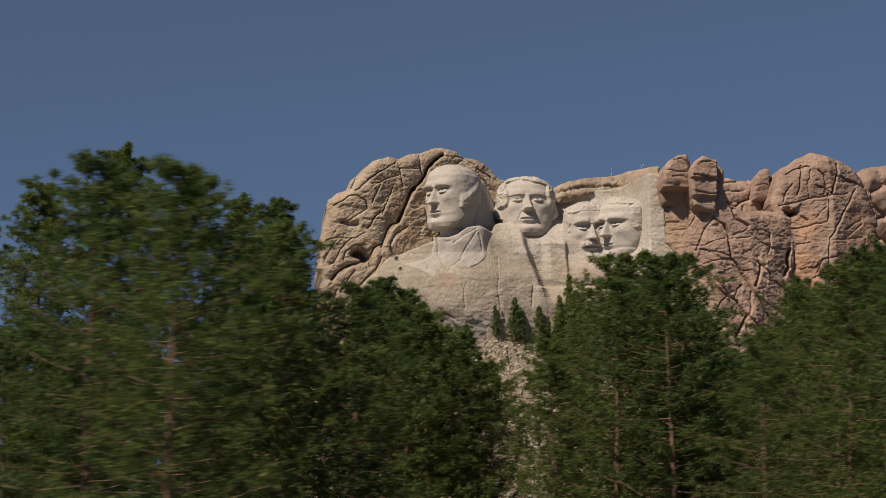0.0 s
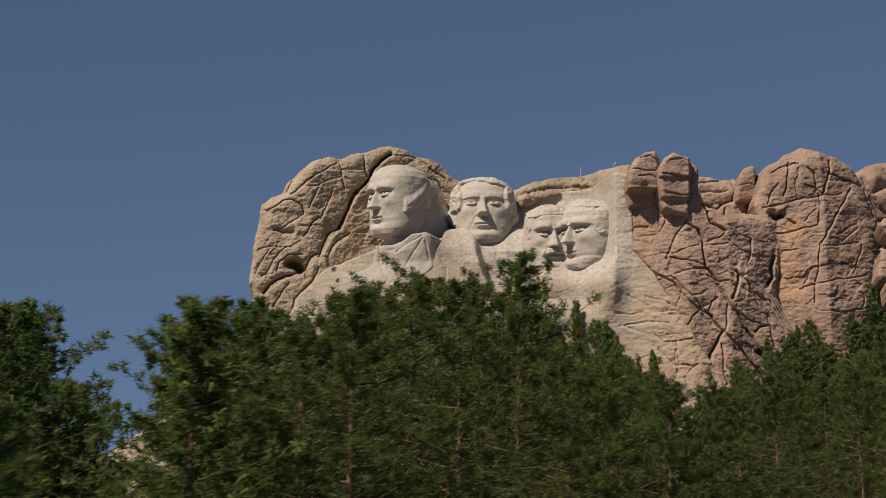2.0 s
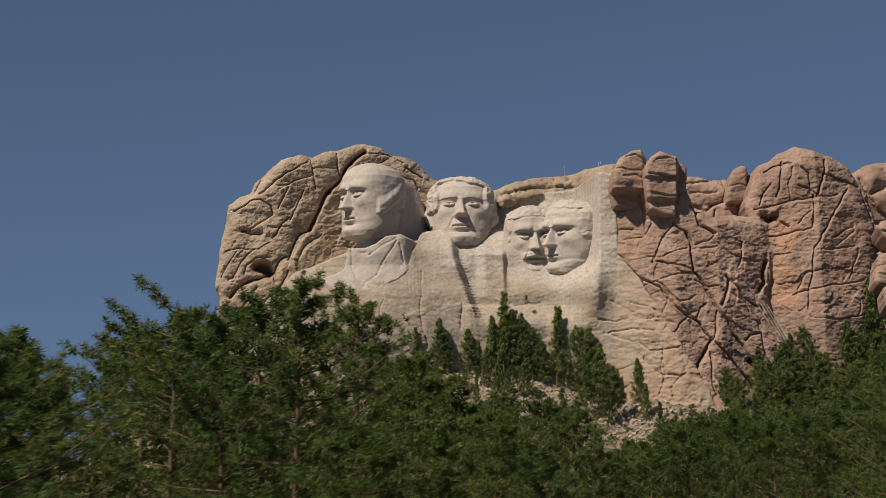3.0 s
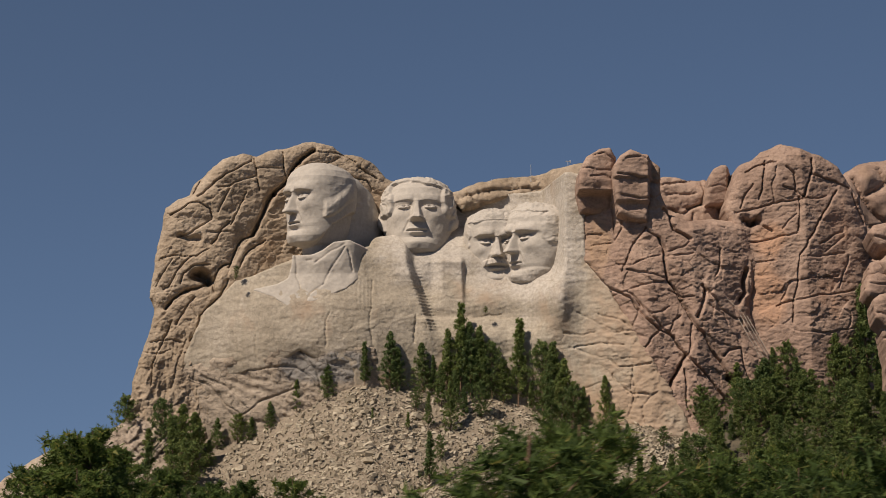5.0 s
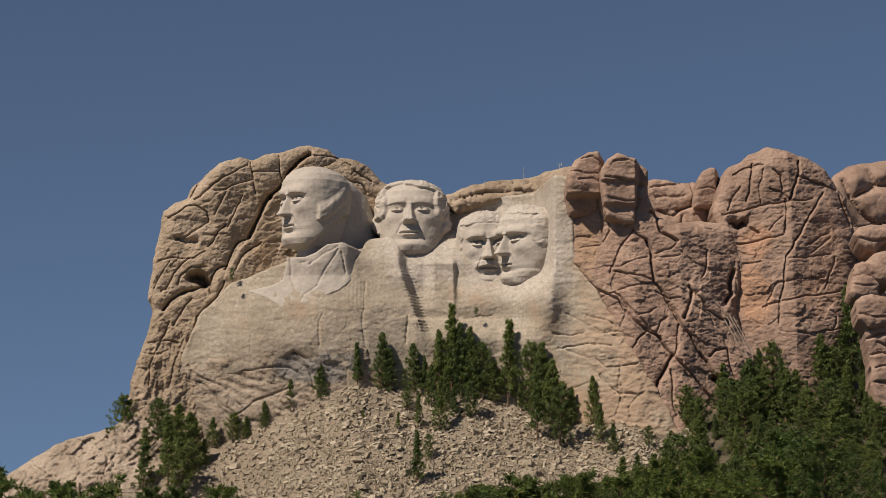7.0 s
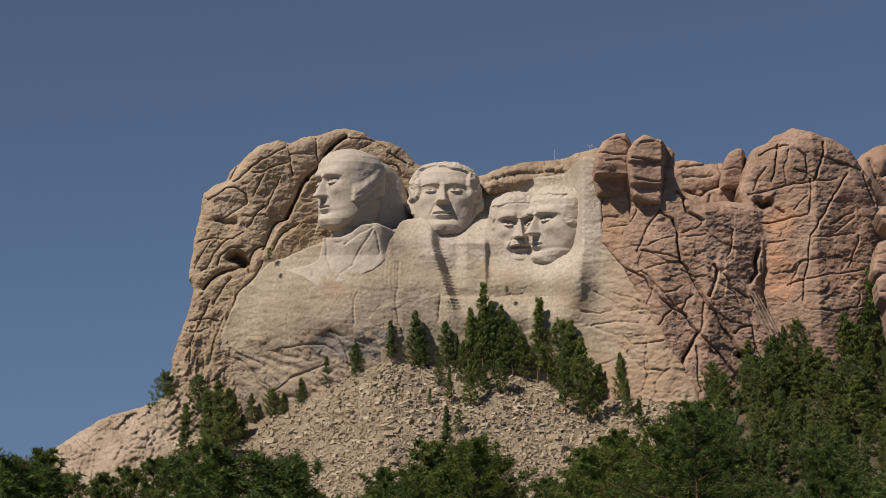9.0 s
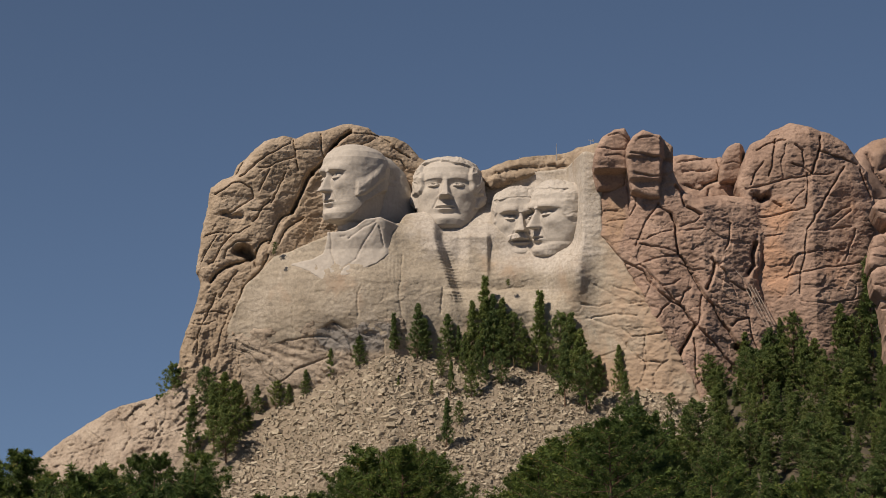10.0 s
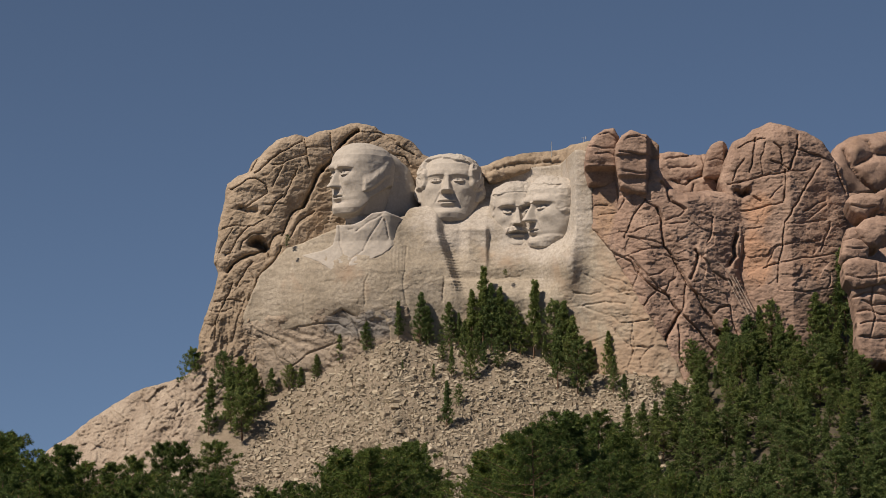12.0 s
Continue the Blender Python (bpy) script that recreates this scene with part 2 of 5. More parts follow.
def outline_dist(px, pz, poly):
    """Signed distance to a closed outline, positive inside."""
    d, inside = np.full(px.shape, 1e9), np.zeros(px.shape, bool)
    n = len(poly)
    for k in range(n):
        (ax, az), (bx, bz) = poly[k], poly[(k + 1) % n]
        d = np.minimum(d, seg_dist(px, pz, ax, az, bx, bz))
        cross = ((az > pz) != (bz > pz)) & (px < (bx - ax) * (pz - az) / (bz - az + 1e-12) + ax)
        inside ^= cross
    return np.where(inside, d, -d)


def pairs(flat):
    return [(flat[i], flat[i + 1]) for i in range(0, len(flat), 2)]


def mesh_np(name, verts, faces, mat, flat=False):
    me = bpy.data.meshes.new(name)
    verts, faces = np.asarray(verts, np.float32), np.asarray(faces, np.int32)
    k = faces.shape[1]
    me.vertices.add(len(verts))
    me.vertices.foreach_set("co", verts.ravel())
    me.loops.add(faces.size)
    me.loops.foreach_set("vertex_index", faces.ravel())
    me.polygons.add(len(faces))
    me.polygons.foreach_set("loop_start", np.arange(0, faces.size, k, dtype=np.int32))
    me.polygons.foreach_set("use_smooth", np.full(len(faces), not flat))
    me.update(calc_edges=True)
    me.validate()
    if mat:
        me.materials.append(mat)
    return me


def cliff_sheet(poly, depth, cracks=(), step=0.3, edge=3.0, grow=0.6, pillow=1.6, reach=2.2, grain=0.5, grain_size=3.0, jointing=0.0, joint_size=5.0, joint_turn=0.5, back=16.0, seed=1, ripple=0.0, flake=0.14, wobble=1.0):
    """A rock face inside an outline (x, z). depth(x, z) gives its y. Cracks are (width, depth, points): the rock rounds off into them
    and towards the outline. Returns vertices and quads, with a skirt that runs back into the hill."""
    poly = np.array(poly)
    x0, z0, x1, z1 = *poly.min(0), *poly.max(0)
    gx, gz = np.meshgrid(np.arange(x0 - 1.5, x1 + 1.5, step), np.arange(z0 - 1.5, z1 + 1.5, step), indexing="ij")
    wob = 0.5 * fbm(gx / 3.1, gz / 3.1, 0 * gx, 4, 0.55, seed + 5)
    d = outline_dist(gx, gz, poly) + grow + 0.35 * wobble * wob
    # rim points slide on to the outline
    ex, ez = np.gradient(d, step)
    g2 = np.maximum(ex * ex + ez * ez, 0.3)
    rim = (d < 0) & (d > -1.5 * step)
    px = np.where(rim, gx - ex / g2 * d, gx)
    pz = np.where(rim, gz - ez / g2 * d, gz)
    keep = d > -1.5 * step
    dd = np.clip(d, 0, edge)
    y = depth(px, pz) + edge * 0.9 * (1 - np.sqrt(np.maximum(1 - (1 - dd / edge) ** 2, 0)))
    wx = px + 0.3 * wobble * fbm(px / 3.4, pz / 3.4, 0 * px + 3, 4, 0.5, seed + 9)
    wz = pz + 0.3 * wobble * fbm(px / 3.4, pz / 3.4, 0 * px + 7, 4, 0.5, seed + 11)
    near = np.full(px.shape, 1e9)
    for width, deep, pts in cracks:
        width, deep = (width, deep) if deep > 2.4 else (0.85 * width, 0.75 * deep)
        c = np.full(px.shape, 1e9)
        for (ax, az), (bx, bz) in zip(pts[:-1], pts[1:]):
            c = np.minimum(c, seg_dist(wx, wz, ax, az, bx, bz))
        y += deep * np.exp(-((c / max(0.6 * width, 0.12)) ** 2))
        # one side of the crack stands prouder than the other
        (ax, az), (bx, bz) = pts[0], pts[-1]
        side = np.tanh(((wx - ax) * (bz - az) - (wz - az) * (bx - ax)) / (math.hypot(bx - ax, bz - az) + 1e-6) / 0.25)
        y += (0.2 if az > bz else -0.2) * min(deep, 1.6) * side * np.exp(-c / 3.0)
        near = np.minimum(near, np.maximum(c - width * 0.6, 0) + 0.25 * max(0.0, 1.2 - deep) * 2)
    y += pillow * np.exp(-near / reach) * (near < 1e8)
    for size, deep in ((joint_size, jointing), (joint_size * 0.42, jointing * 0.45)) if jointing else ():
        # finer joints: the borders between cells of a jittered, slanting grid
        ct, st = math.cos(joint_turn), math.sin(joint_turn)
        cx, cz = (wx * ct + wz * st) / size, (wz * ct - wx * st) / (size * 0.55)
        f1, f2, block = np.full(px.shape, 9.0), np.full(px.shape, 9.0), np.zeros(px.shape)
        for i in (-1, 0, 1):
            for j in (-1, 0, 1):
                bx, bz = np.floor(cx) + i, np.floor(cz) + j
                jx = lattice(bx.astype(np.int64), bz.astype(np.int64), np.int64(3), seed) * 0.45 + 0.5
                jz = lattice(bx.astype(np.int64), bz.astype(np.int64), np.int64(8), seed) * 0.45 + 0.5
                r = np.hypot(cx - bx - jx, cz - bz - jz)
                f2 = np.minimum(np.maximum(r, f1), f2)
                first = r < f1
                f1 = np.minimum(r, f1)
                own = [lattice(bx.astype(np.int64), bz.astype(np.int64), np.int64(q), seed) for q in (12, 15, 19)]
                block = np.where(first, own[0] + 0.9 * own[1] * (cx - bx - jx) + 0.9 * own[2] * (cz - bz - jz), block)
        gap = (f2 - f1) * size
        some = smooth(vnoise(px / (2 * size), pz / (2 * size), 0 * px, seed + 4), -0.45, 0.35)
        # each block sits a little in or out of the face, and is turned a little
        y += deep * (0.25 + 0.75 * some) * (1.1 * block + 0.9 * np.exp(-((gap / 0.12) ** 2)))
    y += grain * fbm(px / grain_size, 0 * px, pz / grain_size, 6, 0.36, seed)
    # flakes: sharp-edged ledges and broken faces
    y += flake * np.abs(fbm(px / 1.9 + 9, 0 * px, pz / 1.0, 4, 0.6, seed + 31))
    if ripple:
        y += ripple * vnoise(px / 6.0, 0 * px, pz / 0.7 + 0.6 * fbm(px / 4, pz / 4, 0 * px, 3), seed + 2)
    idx = -np.ones(px.shape, int)
    idx[keep] = np.arange(keep.sum())
    V = np.stack([px, y, pz], -1)[keep]
    q = np.stack([idx[:-1, :-1], idx[1:, :-1], idx[1:, 1:], idx[:-1, 1:]], -1).reshape(-1, 4)
    q = q[(q >= 0).all(1)]
    # skirt along the open rim
    e = np.concatenate([q[:, [0, 1]], q[:, [1, 2]], q[:, [2, 3]], q[:, [3, 0]]])
    key = {(a, b) for a, b in e.tolist()}
    rimset = [(a, b) for a, b in e.tolist() if (b, a) not in key]
    ring = sorted({a for ab in rimset for a in ab})
    at = {a: len(V) + k for k, a in enumerate(ring)}
    W = V[ring] + [0, back, 0]
    W[:, 0] += (poly[:, 0].mean() - W[:, 0]) * 0.06
    W[:, 2] -= 1.2
    skirt = [(b, a, at[a], at[b]) for a, b in rimset]
    return np.concatenate([V, W]), np.concatenate([q, np.array(skirt)])


def part(name, me, parent=None, label=""):
    ob = new(name, me)
    if parent:
        ob.parent = parent
    return tagged(ob, label)

# ---- terrain ----
def wall_y(x):
    """How far back the foot of the rock wall lies."""
    return np.interp(x, [-70, -40, -24, -7, 10, 20, 35, 48, 58, 66, 77, 86, 98, 104, 125], [4, 9, 9, 4, 1.5, 1.5, 0, -4.5, -9.5, -10.5, -6.5, -9.5, -6, 2, 10])


def ground(x, y):
    """Height of the land: a road bench, a wooded hollow, the scree slope below the wall and the hill behind it."""
    foot = np.interp(x, [-160, -70, -55, -40, -31, -22, -14, -9, -2, 4, 10, 16, 32, 40, 47, 55, 64, 75, 96, 130], [0, 3, 9, 22, 33, 35, 34, 35, 39.5, 42, 44.5, 43.5, 42, 40, 37.5, 37.5, 36, 42, 42, 36])
    yb = wall_y(x) - 1.0
    s = yb - y
    low = -2 + 5 * smooth(x, -40, 20)
    steep = np.interp(x, [-40, -20, 0, 45, 70], [0.75, 0.78, 0.72, 0.66, 0.52])
    front = foot - steep * np.maximum(s, 0)
    k = 8.0
    front = np.where(front - low > -60, low + k * np.log1p(np.exp(np.clip((front - low) / k, -30, 30))), low)
    rear = np.maximum(-s - 6, 0)
    hill = (66 - foot) * smooth(rear, 0, 16) * smooth(x, -26, -4) * (1 - smooth(x, 100, 135)) - 66 * smooth(rear, 50, 220) * smooth(x, -26, -4) * (1 - smooth(x, 100, 135))
    drop = -0.55 * rear * (1 - smooth(x, -30, -8))
    z = front + np.where(s < 0, hill + np.maximum(drop, -50), 0)
    far = np.hypot(x - 20, y + 100)
    z = np.maximum(z, -30) * (1 - smooth(far, 350, 1200)) - 6 * smooth(far, 350, 1200)
    return z


def land_axis(knots):
    out = [np.arange(a, b, s) for a, b, s in knots]
    return np.concatenate(out)


GX = land_axis([(-2600, -400, 200), (-400, -140, 13), (-140, -80, 3), (-80, 130, 1.1), (130, 200, 5), (200, 400, 25), (400, 2700, 230)])
GY = land_axis([(-2600, -520, 160), (-520, -120, 8), (-120, -70, 2.5), (-70, 16, 1.0), (16, 60, 4), (60, 300, 20), (300, 2800, 250)])
gx, gy = np.meshgrid(GX, GY, indexing="ij")
rocky = smooth(-gx, 28, 34) * smooth(gy, -40, -8) * smooth(-gx, -90, -75) * smooth(30 - gy, 0, 10)
gz = ground(gx, gy)
gz = gz + 0.5 * fbm(gx / 7, gy / 7, 0 * gx, 4, 0.5, 3) * smooth(gy, -110, -60) * (np.abs(gy) < 140)
# ledges and broken rock on the western spur
crag = fbm(gx / 5.0, gy / 5.0, gz / 5.0, 5, 0.6, 21)
gz = gz + 0.18 * rocky * (2.6 * np.abs(crag) - 0.8)
nx, ny = gx.shape
gi = np.arange(nx * ny).reshape(nx, ny)
gq = np.stack([gi[:-1, :-1], gi[1:, :-1], gi[1:, 1:], gi[:-1, 1:]], -1).reshape(-1, 4)
land = part("ground", mesh_np("ground", np.stack([gx, gy, gz], -1).reshape(-1, 3), gq, SOIL))
tagged(land, "dry sandy hillside with gravel and pale soil below the granite wall", "ground", kind="structure")
# the spur to the west is bare rock
land.data.materials.append(GRANITE_SPUR)
land.data.materials.append(plain_material("forest_floor", (0.05, 0.045, 0.03), (0.11, 0.085, 0.055), 0.8, bump=0.1))
mid = (gx[:-1, :-1] + gx[1:, 1:]) / 2, (gy[:-1, :-1] + gy[1:, 1:]) / 2
spur = rocky[:-1, :-1] > 0.3
wood = (mid[1] < -75) | (mid[1] > 60) | (np.abs(mid[0] - 25) > 140) | (mid[0] + 3 * vnoise(mid[0] / 4, mid[1] / 4, 0 * mid[0], 4) > 52 + 0.5 * np.maximum(mid[1] + 30, 0))
land.data.polygons.foreach_set("material_index", np.where(wood, 2, np.where(spur, 1, 0)).ravel().astype(np.int32))



# ---- the mountain ----
mountain = tagged(new("mountain"), "weathered granite mountain with cracked rounded cliffs above a scree slope", "mountain", kind="structure")


def rock(name, sheet, mat, label):
    V, F = sheet
    return part(name, mesh_np(name, V, F, mat), mountain, label)


# western crag: rounded slabs split by slanting joints
CRAG = pairs([-31.1, 33.3, -30.4, 37.2, -29.8, 41.2, -29.2, 45.1, -27.8, 50.1, -26.4, 54.1, -25.6, 58.3, -26.4, 60.3, -26.1, 63.6, -25.6, 68.2, -24.7, 73.0, -24.4, 76.1, -22.4, 77.5, -20.2, 78.3, -19.2, 80.5, -17.3, 82.6, -14.5, 84.7, -11.1, 86.0, -8.6, 85.4, -6.5, 86.7, -3.8, 87.3, -1.8, 88.2, 1.2, 88.8, 4.6, 88.2, 6.9, 86.9, 9.7, 86.6, 12.2, 85.4, 14.5, 83.0, 18.3, 81.4, 18.3, 68.4, 8.1, 61.9, -3.9, 49.4, -7.6, 33.5])
CRAG_CRACKS = [
    (0.50, 2.6, pairs([1.6, 87.9, -0.3, 86.5, -1.8, 84.8, -3.3, 82.4, -4.8, 80.2, -5.8, 79.1])),
    (0.60, 2.6, pairs([-5.8, 79.1, -6.8, 77.5, -7.5, 75.3, -8.5, 73.2, -9.5, 71.6])),
    (0.20, 1.2, pairs([-9.0, 85.8, -8.7, 83.2, -8.2, 79.5])),
    (0.22, 1.3, pairs([-3.9, 87.1, -4.0, 84.5, -3.7, 82.4])),
    (0.12, 0.7, pairs([-8.7, 83.7, -6.4, 84.0, -3.9, 84.2])),
    (0.18, 1.0, pairs([-9.5, 85.2, -14.0, 82.4, -16.5, 80.8, -19.1, 78.7])),
    (0.15, 0.9, pairs([-15.1, 86.0, -17.1, 83.4, -18.6, 81.3, -19.8, 79.2])),
    (0.15, 0.9, pairs([-15.5, 80.2, -13.5, 80.3, -11.0, 81.5, -8.9, 82.1])),
    (0.20, 1.1, pairs([-10.4, 79.4, -10.9, 77.8, -12.4, 75.1, -13.2, 73.5])),
]
CRAG_CRACKS += [
    (0.12, 0.7, pairs([-13.5, 79.8, -14.9, 77.1, -15.4, 75.5])),
    (0.22, 1.2, pairs([-23.6, 75.1, -22.1, 75.8, -20.6, 77.1, -19.0, 77.4, -17.0, 76.1, -16.6, 74.5])),
    (0.15, 0.8, pairs([-22.5, 70.9, -20.4, 71.4, -18.4, 73.0, -16.7, 74.0])),
    (0.80, 1.1, pairs([-22.3, 71.1, -20.4, 70.6, -18.4, 70.9])),
    (0.20, 1.2, pairs([-13.4, 74.0, -14.8, 72.4, -15.5, 70.9, -16.3, 69.8])),
    (0.12, 0.6, pairs([-16.4, 72.2, -13.3, 72.0])),
    (0.30, 1.5, pairs([-9.3, 71.6, -11.3, 70.5, -12.3, 68.9, -13.0, 67.3, -13.2, 65.3])),
    (0.20, 1.1, pairs([-6.7, 70.7, -8.7, 69.6, -10.2, 67.9, -11.7, 65.3])),
    (0.15, 0.8, pairs([-25.4, 67.0, -22.4, 67.8, -18.8, 67.8, -16.8, 68.8])),
]
CRAG_CRACKS += [
    (0.15, 0.9, pairs([-19.8, 67.8, -21.8, 65.7, -23.3, 63.2, -24.8, 61.6])),
    (0.15, 0.8, pairs([-16.8, 65.7, -19.3, 66.2, -21.1, 64.7, -21.8, 62.6])),
    (1.30, 5.0, pairs([-18.8, 64.5, -17.7, 63.7, -17.0, 62.9])),
    (0.45, 2.2, pairs([-17.2, 62.6, -19.2, 61.6, -21.2, 61.1, -23.2, 60.1, -24.4, 58.0])),
    (0.30, 1.5, pairs([-13.2, 66.3, -15.2, 65.2, -16.2, 63.1, -16.0, 61.1])),
    (0.25, 1.2, pairs([-13.2, 63.2, -14.6, 61.1, -16.1, 59.0, -18.1, 57.0, -18.9, 53.9, -20.0, 52.4])),
    (0.15, 0.8, pairs([-19.2, 60.1, -21.2, 57.5, -22.6, 55.5])),
    (0.12, 0.6, pairs([-23.4, 66.8, -24.9, 64.2, -26.3, 62.1])),
    (0.12, 0.7, pairs([-26.9, 52.4, -23.1, 52.7, -21.0, 51.9])),
]
CRAG_CRACKS += [
    (0.12, 0.6, pairs([-28.0, 50.3, -25.0, 50.1, -23.0, 50.9])),
    (0.12, 0.6, pairs([-19.7, 59.0, -18.6, 57.0])),
    (0.15, 0.8, pairs([-23.2, 56.0, -24.6, 52.9, -26.0, 48.8, -26.7, 44.8])),
    (0.12, 0.6, pairs([-20.6, 52.9, -22.0, 48.9, -22.9, 43.8])),
    (0.15, 0.9, pairs([1.8, 87.7, 7.0, 87.6, 9.1, 86.1])),
    (0.20, 1.2, pairs([9.6, 85.3, 11.2, 84.1, 13.3, 83.4])),
    (0.25, 1.4, pairs([8.3, 82.9, 11.2, 82.5, 12.3, 81.0])),
    (0.15, 0.8, pairs([6.0, 86.5, 2.9, 84.8, 0.8, 82.6])),
]


def crag_depth(x, z):
    return np.interp(x, [-40, -31, -24, -15, -4, 20], [10, 8.5, 9.5, 8.5, 11, 16]) + 0.05 * (z - 60) - 1.2 * smooth(55 - z, 0, 12) + 0.6 * np.abs(fbm(x / 2.2, 0 * x, z / 4.0, 4, 0.55, 29)) * smooth(58 - z, 0, 6)


rock("west_crag", cliff_sheet(CRAG, crag_depth, CRAG_CRACKS, 0.14, edge=3.2, grow=0.8, pillow=0.22, reach=0.5, flake=0.18, grain=0.6, grain_size=7.0, jointing=0.17, joint_size=4.0, joint_turn=0.65, seed=3), GRANITE_TAN, "tan weathered granite crag of rounded cracked slabs")

# carved wall under and behind the heads
WALL = pairs([-11.7, 62.3, -7.9, 63.8, -3.0, 65.8, 0.9, 67.2, 11.7, 68.7, 12.7, 70.7, 25.6, 73.3, 27.5, 78.0, 33.5, 79.6, 40.2, 80.1, 45.5, 80.8, 47.3, 80.4, 47.8, 75.2, 47.7, 65.3, 50.9, 61.2, 55.1, 53.3, 59.0, 46.4, 62.2, 40.7, 65.4, 33.0, 65.4, 28.3, 9.3, 28.4, 9.1, 46.9, 7.8, 48.7, 5.5, 48.9, 4.1, 47.7, 2.6, 48.9, -0.7, 50.9, -4.0, 48.9, -6.7, 47.8, -9.7, 47.5, -15.6, 45.9, -21.1, 47.0, -19.2, 51.9, -17.2, 56.9])
WALL_CRACKS = [
    (0.25, 1.6, pairs([46.4, 50.4, 50.4, 51.0, 53.8, 50.6])),
    (0.20, 1.2, pairs([52.6, 53.0, 54.9, 53.4, 56.3, 53.0])),
    (0.25, 1.6, pairs([51.3, 48.3, 52.8, 46.8, 55.8, 47.1, 58.3, 47.7])),
    (0.25, 1.6, pairs([52.1, 45.8, 53.8, 43.4, 55.5, 42.4, 58.2, 41.9])),
    (0.20, 1.2, pairs([50.4, 56.2, 53.4, 55.6, 54.9, 54.2])),
    (0.20, 1.2, pairs([55.3, 46.8, 55.1, 43.4, 55.7, 40.4])),
    (0.20, 1.2, pairs([44.5, 53.2, 47.4, 52.7, 49.9, 53.2])),
    (0.21, 0.7, pairs([11.8, 62.7, 11.0, 56.8, 11.9, 48.9])),
    (0.15, 0.6, pairs([4.0, 56.8, 3.5, 50.9])),
    (0.15, 0.6, pairs([-8.5, 52.9, -8.2, 48.0])),
    (0.30, 1.0, pairs([19.5, 56.8, 18.9, 51.9])),
    (0.18, 0.6, pairs([20.7, 56.8, 21.2, 53.9])),
    (0.18, 0.7, pairs([46.7, 56.5, 51.3, 54.4, 54.5, 52.3])),
    (0.18, 0.7, pairs([45.3, 50.7, 50.4, 48.6, 55.8, 48.4])),
    (0.18, 0.7, pairs([47.6, 43.8, 52.2, 44.7, 56.7, 43.6])),
    (0.24, 1.0, pairs([55.3, 47.5, 55.7, 42.6, 54.4, 38.4])),
    (0.18, 0.8, pairs([59.4, 42.6, 56.6, 39.7, 57.5, 36.9])),
    (0.21, 0.8, pairs([29.5, 56.2, 34.4, 56.8])),
]


def wall_depth(x, z):
    y = wall_y(x)
    low = 1 - smooth(z, 60, 66)
    inner = 1 - smooth(x - 44 + 1.5 * low, -1.2 - low, 1.0 + low)
    foot = 56 + 3 * smooth(x, 24, 32)
    # the block under the first figure stands proud along a slanting edge
    edge = np.interp(z, [50, 54, 60, 66], [21.6, 21.2, 19.3, 17.4])
    y = y + inner * (0.8 * smooth(x, 7, 13) * smooth(z - foot, 0, 6) + 2.0 * smooth(z, 58, 66) + 11 * smooth(x, -14, -2) * smooth(z, 66, 79))
    y = y + inner * 2.6 * smooth(x - edge, 0.0, 2.1) * smooth(z, 52, 57)
    # rock left standing under the second head and round the last one
    y = y - 1.1 * smooth(x, 22.0, 24.4) * (1 - smooth(x, 27.4, 28.4)) * (1 - smooth(z, 66.4, 67.6)) * smooth(z, 56, 63)
    y = y - 1.2 * np.exp(-(((x - 19) / 4) ** 2) - ((z - 64.5) / 2.5) ** 2)
    # rough rock left under the chins of the two last figures
    y = y - 3.3 * np.exp(-(((x - 42.5) / 3.2) ** 2) - ((z - 59.0) / 5.5) ** 2) - 0.7 * np.exp(-(((x - 34) / 5) ** 2) - ((z - 58.0) / 4.0) ** 2)
    y = y + 0.3 * np.abs(fbm(x / 3.0, 0 * x, z / 1.8, 4, 0.6, 27)) * smooth(x, 44, 54)
    # eastwards the wall runs out into the buttress
    y = y + (0.10 * (z - 60) - 0.6) * smooth(x, 47, 53)
    # the breast of the first figure swells forward
    y = y - 2.5 * np.exp(-(((x + 2) / 13) ** 2) - ((z - 52) / 8) ** 2)
    # rows of drilled holes down that edge
    y = y + 0.16 * np.exp(-(((x - edge - 1.3) / 1.3) ** 4)) * np.sin(z * 11.0) * (0.6 + 0.4 * np.sin(x * 7.0 + z * 3.0)) * smooth(z, 53, 55) * (1 - smooth(z, 65, 66))
    # ledge under the third figure
    y = y - 0.9 * smooth(56.4 - z, 0, 0.5) * smooth(x, 19, 21) * (1 - smooth(x, 33, 40)) * smooth(z, 46, 56)
    # raking lines of the drills
    y = y + 0.025 * np.sin(x * 9.0 + 2.5 * vnoise(x / 3, 0 * x, z / 6)) * smooth(vnoise(x / 5, z / 5, 0 * x, 9), -0.3, 0.5) * smooth(z, 47, 50) * (1 - smooth(z, 62, 64)) * smooth(x, 8, 9) * (x < 17)
    return y


rock("carved_wall", cliff_sheet(WALL, wall_depth, [(w * 0.8, d * 0.45, p) for w, d, p in WALL_CRACKS], 0.17, edge=0.5, flake=0.08, pillow=0.06, reach=0.4, grain=0.22, grain_size=9.0, ripple=0.06, jointing=0.05, joint_size=3.5, joint_turn=0.1, seed=6), GRANITE_CARVED, "pale blasted granite wall with drill marks and ledges")

